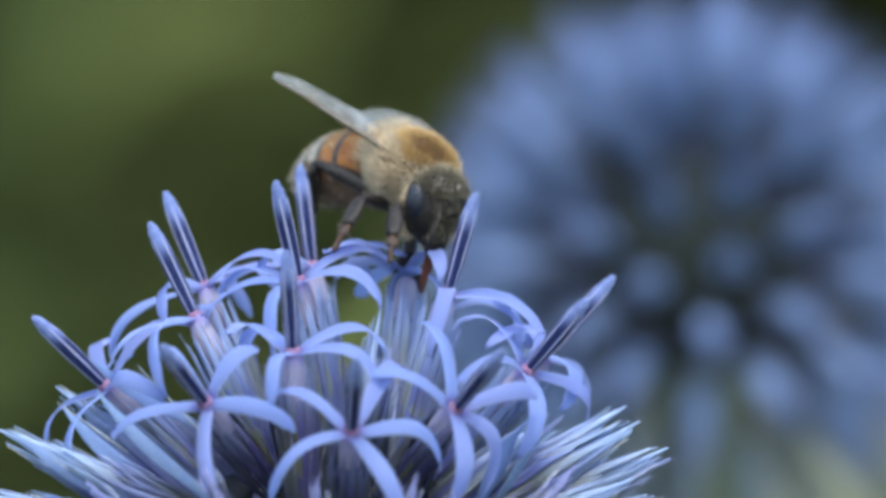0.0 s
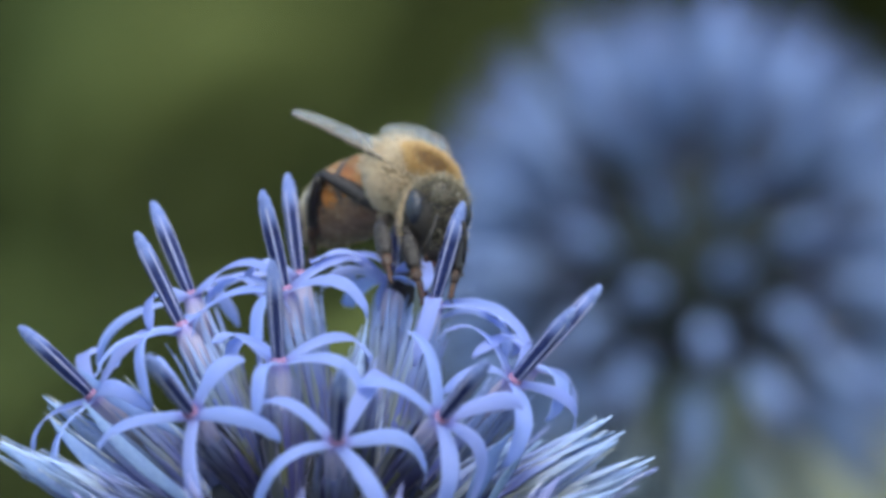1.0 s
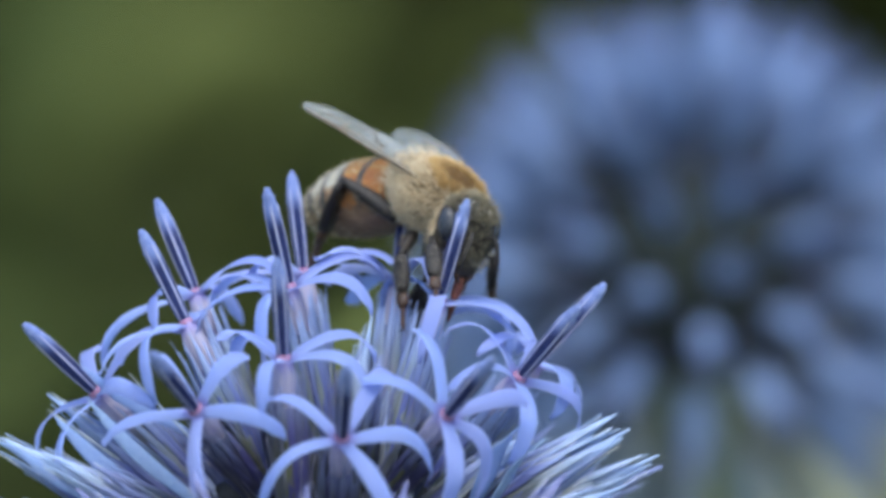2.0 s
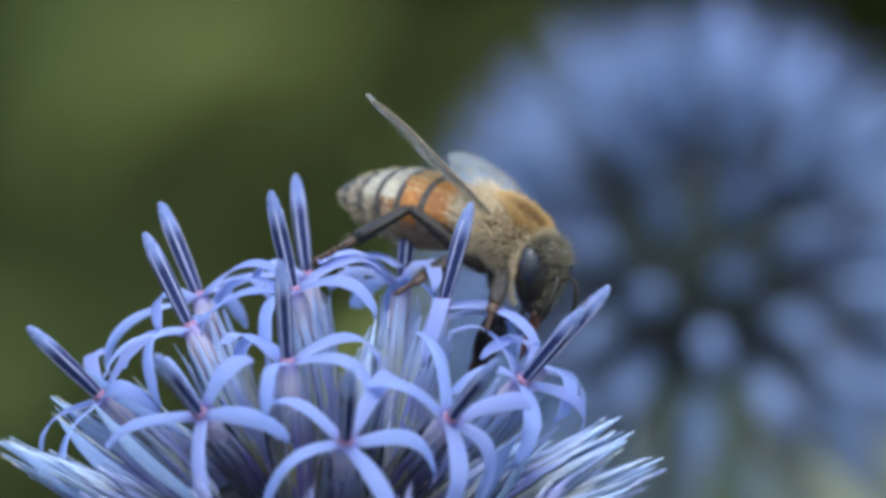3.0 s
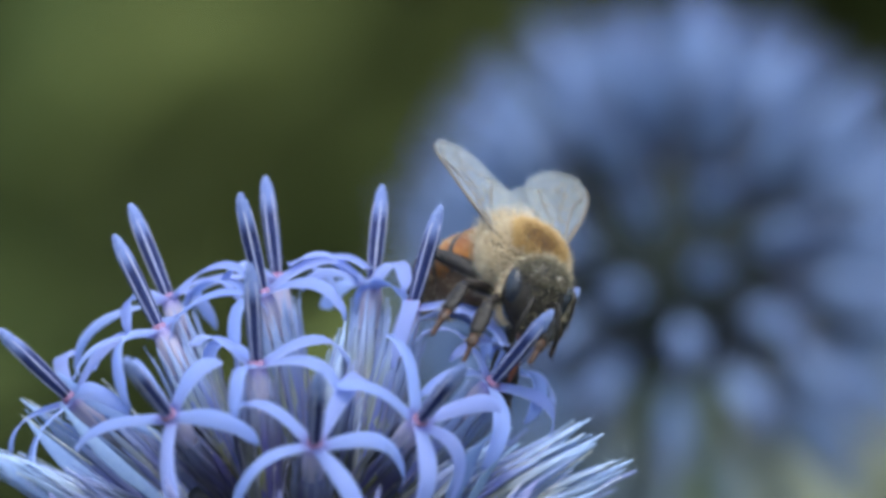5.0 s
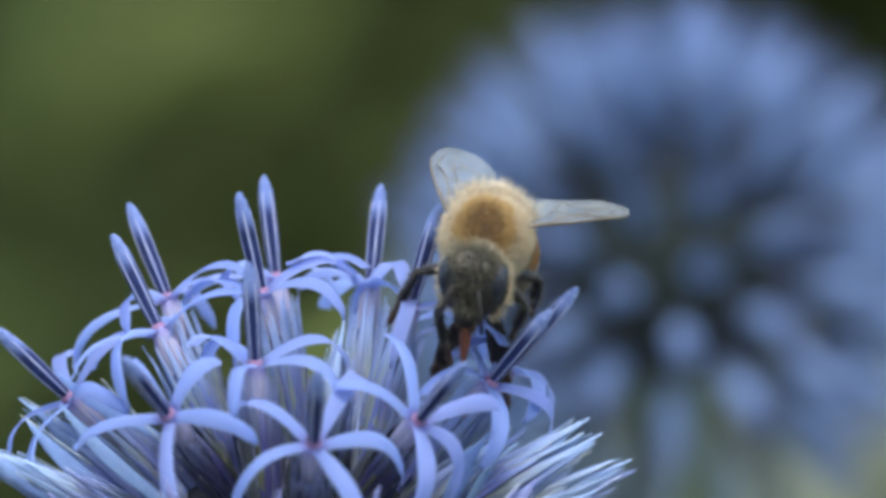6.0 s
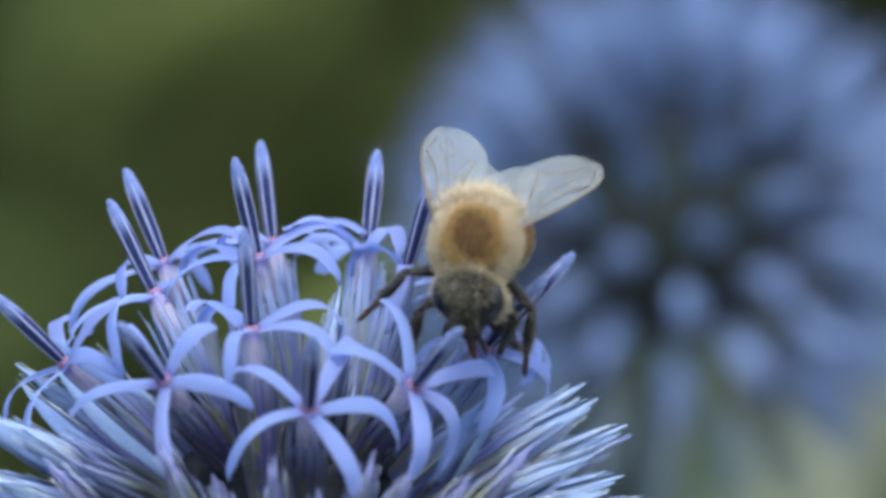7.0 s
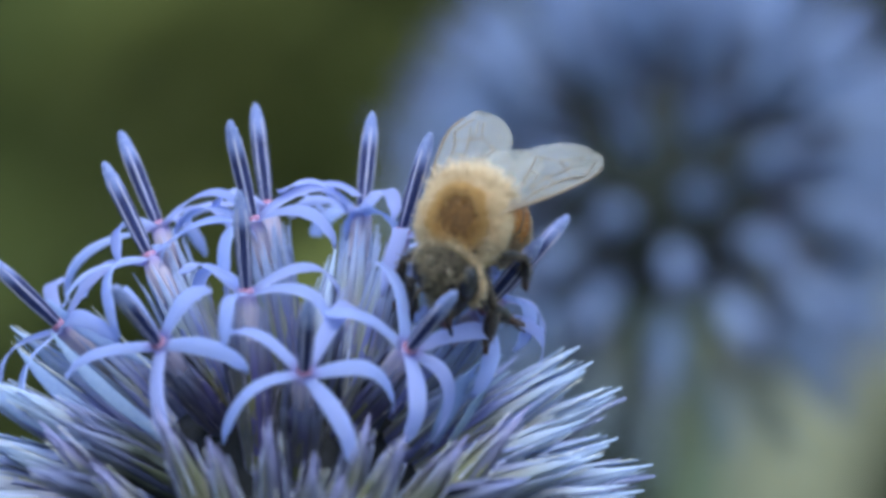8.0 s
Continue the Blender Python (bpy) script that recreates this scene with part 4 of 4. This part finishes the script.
    part("tongue", sh.mesh("tongue", [tongue_red]), head, None, "reddish brown tongue")
    # wings
    for s, side in ((1, "left"), (-1, "right")):
        w = part("forewing", wing_mesh(340, 112, s).mesh("forewing", [wing_film]), bee, None, "clear greyish wing")
        part("venation", wing_veins(340, 112, s), w, None, "brown veins")
        h = part("hindwing", wing_mesh(225, 84, s).mesh("hindwing", [wing_film]), w, pose(2 * U, 30 * U * s, -5 * U, 0, 0, 7 * s), "small clear rear wing")
        WINGS[side] = w
    # legs
    for kind in HIPS:
        thigh, tib, foot = LENGTHS[kind]
        big = 1.35 if kind == "hind" else 1.0
        me = limb_mesh("leg", thigh, 12 * big, 9 * big, leg_brown)
        ms = shin_mesh(tib, foot, 10.5 * big, 1.7 if kind == "hind" else 1.35)
        for s, side in ((1, "left"), (-1, "right")):
            leg = part("leg", me, bee, None, kind + " leg")
            LEGS[side, kind] = (leg, part("shin", ms, leg, None, "dark shin and jointed foot"))
    return bee


WINGS, LEGS, BENDS = {}, {}, []
bee = honeybee()


# ---------------------------------------------------------------- what moves
BEE = [     # seconds; x, y, depth on the blossom's plane; heading, pitch, roll; how far the abdomen bends down, the head turns and nods
    (0, 731, 294, 115, 56, 18, -2, 22, -5, -4),
    (0.2, 743, 289, 115, 50, 16, -2, 20, -5, -6),
    (0.4, 742, 293, 115, 51, 12, -3, 15, -7, -8),
    (0.5, 745, 300, 115, 52, 17, -5, 18, -8, -9),
    (0.8, 758, 306, 115, 55, 17, -7, 25, -9, -10),
    (1, 758, 302, 115, 57, 16, -6, 32, -10, -11),
    (1.2, 755, 311, 115, 56, 16, -7, 32, -11, -11),
    (1.5, 771, 325, 115, 55, 16, -6, 30, -12, -10),
    (1.7, 762, 327, 115, 56, 18, -7, 27, -11, -10),
    (2.8, 895, 354, 110, 35, 14, -6, 7, -1, -6),
    (3, 905, 389, 109, 37, 20, -3, 7, -3, -6),
    (3.2, 921, 400, 108, 30, 13, 1, -3, 10, 0),
    (3.5, 922, 362, 106, 21, 8, 2, 10, -7, 9),
    (3.7, 908, 364, 105, 28, 4, 2, 11, -7, 7),
    (3.8, 900, 369, 100, 50, 10, 2, 19, -13, 6),
    (3.9, 908, 372, 95, 52, 16, 0, 28, -19, 4),
    (4, 924, 392, 90, 51, 19, 0, 32, -18, 3),
    (4.2, 972, 399, 80, 54, 12, -4, 30, -14, -1),
    (4.5, 998, 422, 50, 57, 17, -13, 30, -10, -7),
    (4.7, 1001, 432, 30, 63, 17, -13, 32, -9, -7),
    (5.8, 957, 433, -120, 76, 24, -12, 41, -6, -4),
    (6, 927, 393, -165, 100, 33, -8, 54, -8, -17),
    (6.2, 887, 446, -210, 103, 38, -8, 52, -6, 2),
    (6.5, 915, 448, -229, 96, 44, -6, 54, -12, -10),
    (7, 916, 464, -260, 99, 45, -3, 54, -6, 1),
    (7.5, 920, 491, -260, 103, 45, -6, 54, -12, 2),
    (8, 903, 494, -260, 108, 44, -8, 58, -16, -4),
]
WING_KEYS = [   # seconds; where each wing's tip stands from a point over its root, across and up, and the twist of each
    (0.0, -201, 123, 5, -94, 63, 0),
    (0.5, -194, 100, -13, -53, 101, 0),
    (1.0, -175, 78, -2, -45, 61, 0),
    (1.5, -190, 95, -6, -42, 76, 0),
    (2.8, -223, 159, -4, -127, 76, 10),
    (3.0, -214, 198, 24, -86, 92, 4),
    (3.2, -207, 202, -4, -107, 89, 10),
    (3.5, -250, 161, 6, -134, 37, 0),
    (3.8, -144, 137, 5, 39, 48, 0),
    (4.0, -133, 182, 16, 69, 44, 0),
    (4.5, -158, 155, -1, 2, 106, 0),
    (4.7, -129, 163, -2, 26, 112, 0),
    (5.8, -58, 120, 0, 62, 92, 0),
    (6.0, -18, 104, 0, 188, 7, 12),
    (6.2, -7, 166, 0, 204, 95, 20),
    (6.5, -10, 169, 0, 169, 56, 25),
    (7.0, -8, 155, 0, 163, 89, 22),
    (7.5, 43, 183, 0, 175, 78, 22),
    (8.0, 82, 144, 0, 186, 72, 25),
]

FEET = {     # where a foot stands: seconds; x, y on the blossom's plane
    ("right", "hind"): [(0, 535, 452), (0.5, 538, 452), (1, 572, 452), (1.5, 567, 461), (3, 564, 449), (3.5, 732, 573), (4, 697, 536), (4.5, 754, 531)],
    ("right", "middle"): [(0, 590, 445), (0.5, 582, 445), (1, 716, 486), (1.5, 737, 591), (3, 710, 503), (3.5, 864, 588), (4, 804, 588), (4.5, 850, 584), (6, 754, 551), (6.5, 699, 617), (7, 711, 606), (7.5, 775, 642), (8, 781, 652)],
    ("right", "front"): [(0, 690, 465), (0.5, 728, 493), (1, 770, 512), (1.5, 750, 516), (3, 870, 566), (3.5, 816, 605), (4, 909, 572), (4.5, 892, 618), (6, 864, 624), (6.5, 808, 705), (7, 791, 686), (7.5, 813, 672), (8, 816, 669)],
    ("left", "front"): [(0, 790, 500), (0.5, 810, 502), (1, 820, 512), (1.5, 854, 523), (3, 944, 586), (3.5, 964, 588), (4, 997, 612), (4.5, 1008, 641), (6, 970, 579), (6.5, 873, 720), (7, 956, 666), (7.5, 908, 697), (8, 939, 737)],
    ("left", "middle"): [(6, 1004, 539), (6.5, 951, 665), (7, 1001, 702), (7.5, 1003, 627), (8, 1011, 617)],
}


def bee_pose(x, y, depth, yaw, pitch, roll):
    yaw, pitch, roll = radians(yaw), radians(pitch), radians(roll)
    f = Vector((math.cos(yaw) * math.cos(pitch), -math.sin(yaw) * math.cos(pitch), -math.sin(pitch)))
    l = Vector((0, 0, 1)).cross(f).normalized()
    u = f.cross(l)
    m = Matrix((f, l * math.cos(roll) + u * math.sin(roll), u * math.cos(roll) - l * math.sin(roll))).transposed().to_4x4()
    m.translation = place(x, y, depth)
    return m


def mixed(rows, t):
    """The row at t, gliding through its neighbours."""
    if t <= rows[0][0]:
        return rows[0][1:]
    for i in range(len(rows) - 1):
        a, b = rows[i], rows[i + 1]
        if t <= b[0]:
            h = b[0] - a[0]
            u = (t - a[0]) / h
            p, q = rows[max(i - 1, 0)], rows[min(i + 2, len(rows) - 1)]
            out = []
            for k in range(1, len(a)):
                m0 = (b[k] - p[k]) / (b[0] - p[0]) * h if p is not a else b[k] - a[k]
                m1 = (q[k] - a[k]) / (q[0] - a[0]) * h if q is not b else b[k] - a[k]
                d = b[k] - a[k]
                m0 = 0 if m0 * d <= 0 else max(min(m0, 2 * abs(d)), -2 * abs(d))
                m1 = 0 if m1 * d <= 0 else max(min(m1, 2 * abs(d)), -2 * abs(d))
                out.append(a[k] * (1 + 2 * u) * (1 - u) ** 2 + m0 * u * (1 - u) ** 2 + b[k] * u * u * (3 - 2 * u) + m1 * u * u * (u - 1))
            return tuple(out)
    return rows[-1][1:]


def bone(origin, x, hint):
    """A pose whose x axis runs along x, its z axis towards hint."""
    x = x.normalized()
    z = (hint - x * hint.dot(x)).normalized()
    m = Matrix((x, z.cross(x), z)).transposed().to_4x4()
    m.translation = origin
    return m


def footing(hip, x, y, reach, side):
    """A foothold on the line of sight through x, y of the blossom's plane, as far from the hip as the leg reaches."""
    depth = hip.y / U
    p = place(x, y, depth)
    gap = reach ** 2 - (p - hip).length_squared
    return place(x, y, depth + side * (math.sqrt(gap) / U if gap > 0 else 0))


def two_bones(hip, target, a, b, hint):
    d = target - hip
    n = min(max(d.length, abs(a - b) * 1.05), (a + b) * 0.995)
    d.normalize()
    c = (a * a + n * n - b * b) / (2 * a * n)
    out = (hint - d * hint.dot(d)).normalized()
    knee = hip + d * (a * c) + out * (a * math.sqrt(max(1 - c * c, 0)))
    return knee, hip + d * n


def motions():
    rows = [(k / 10, *mixed(BEE, k / 10)) for k in range(81)]
    poses = [(r[0], bee_pose(*r[1:7])) for r in rows]
    walk(bee, poses)
    walk(BENDS[0], [(r[0], pose(-60 * U, 0, -(7 + 0.3 * max(r[7] - 20, 0)) * U, 0, -r[7], 0)) for r in rows])
    neck = Vector((58, 0, -22)) * U
    walk(BENDS[1], [(r[0], Matrix.Translation(neck) @ pose(0, 0, 0, 0, r[9], r[8]) @ Matrix.Translation(-neck)) for r in rows])
    for side, s in (("left", 1), ("right", -1)):
        rows = []
        for t, m in poses:
            k = mixed(WING_KEYS, t)
            dx, dy, twist = (k[3:6] if s > 0 else k[0:3])
            over = m.to_3x3() @ Vector((-14, 4 * s, 14))
            dx, dy = dx + over.x, dy + over.z
            away = math.sqrt(max(335 ** 2 - dx * dx - dy * dy, 40 ** 2))
            w = m.to_3x3().inverted() @ Vector((dx, away, dy)).normalized()
            inward = Vector((0, -s, 0))
            c = (inward - w * inward.dot(w)).normalized()
            # x runs to the tip, the trailing edge lies towards the body
            y = c * s
            z = w.cross(y)
            r = Matrix((w, y, z)).transposed().to_4x4() @ Matrix.Rotation(radians(twist), 4, "X")
            r.translation = Vector((2, 61 * s, 26)) * U
            rows.append((t, r))
        walk(WINGS[side], rows)
    for key, (leg, shin) in LEGS.items():
        side, kind = key
        s = 1 if side == "left" else -1
        rest = Vector((STANCE[kind][0], STANCE[kind][1] * s, STANCE[kind][2])) * U
        stands, held = [], None
        for t, m in poses:      # a foot holds its place until the body has gone too far from it
            stand = m @ rest
            if held is None or (held - stand).length > 62 * U:
                held = stand
            stands.append(held)
        hip = Vector((HIPS[kind][0], HIPS[kind][1] * s, HIPS[kind][2])) * U
        a, b = LENGTHS[kind][0] * U, (LENGTHS[kind][1] + LENGTHS[kind][2]) * U
        hint = Vector({"front": (0.5, 0.75 * s, 0.8), "middle": (0, 0.75 * s, 0.8), "hind": (0.6, -0.4 * s, 0)}[kind])
        raised = Vector((-1.0, 0.8 * s, 1.0)) if kind == "hind" else hint
        thighs, shins = [], []
        for n, (t, m) in enumerate(poses):
            near = stands[max(n - 3, 0):n + 4]      # each step is a short glide
            foot = m.inverted() @ (sum(near, Vector()) / len(near))
            share = 0
            if key in FEET:
                keys = FEET[key]
                toward = 1 if (m.to_3x3() @ rest).y - (m.to_3x3() @ hip).y > 0 else -1
                seen = m.inverted() @ footing(m @ hip, *mixed(keys, t), (0.72 if kind == "hind" else 0.9) * (a + b), toward)
                share = min(max((t - keys[0][0]) / 1.3 + 1, 0), 1) * min(max((keys[-1][0] - t) / 1.3 + 1, 0), 1)
                foot = foot.lerp(seen, share)
            knee, foot = two_bones(hip, foot, a, b, hint.lerp(raised, share))
            thigh = bone(hip, knee - hip, Vector((0, 0, 1)))
            thighs.append((t, thigh))
            shins.append((t, thigh.inverted() @ bone(knee, foot - knee, thigh.to_3x3() @ Vector((-1, 0, 0)))))
        walk(leg, thighs)
        walk(shin, shins)


motions()
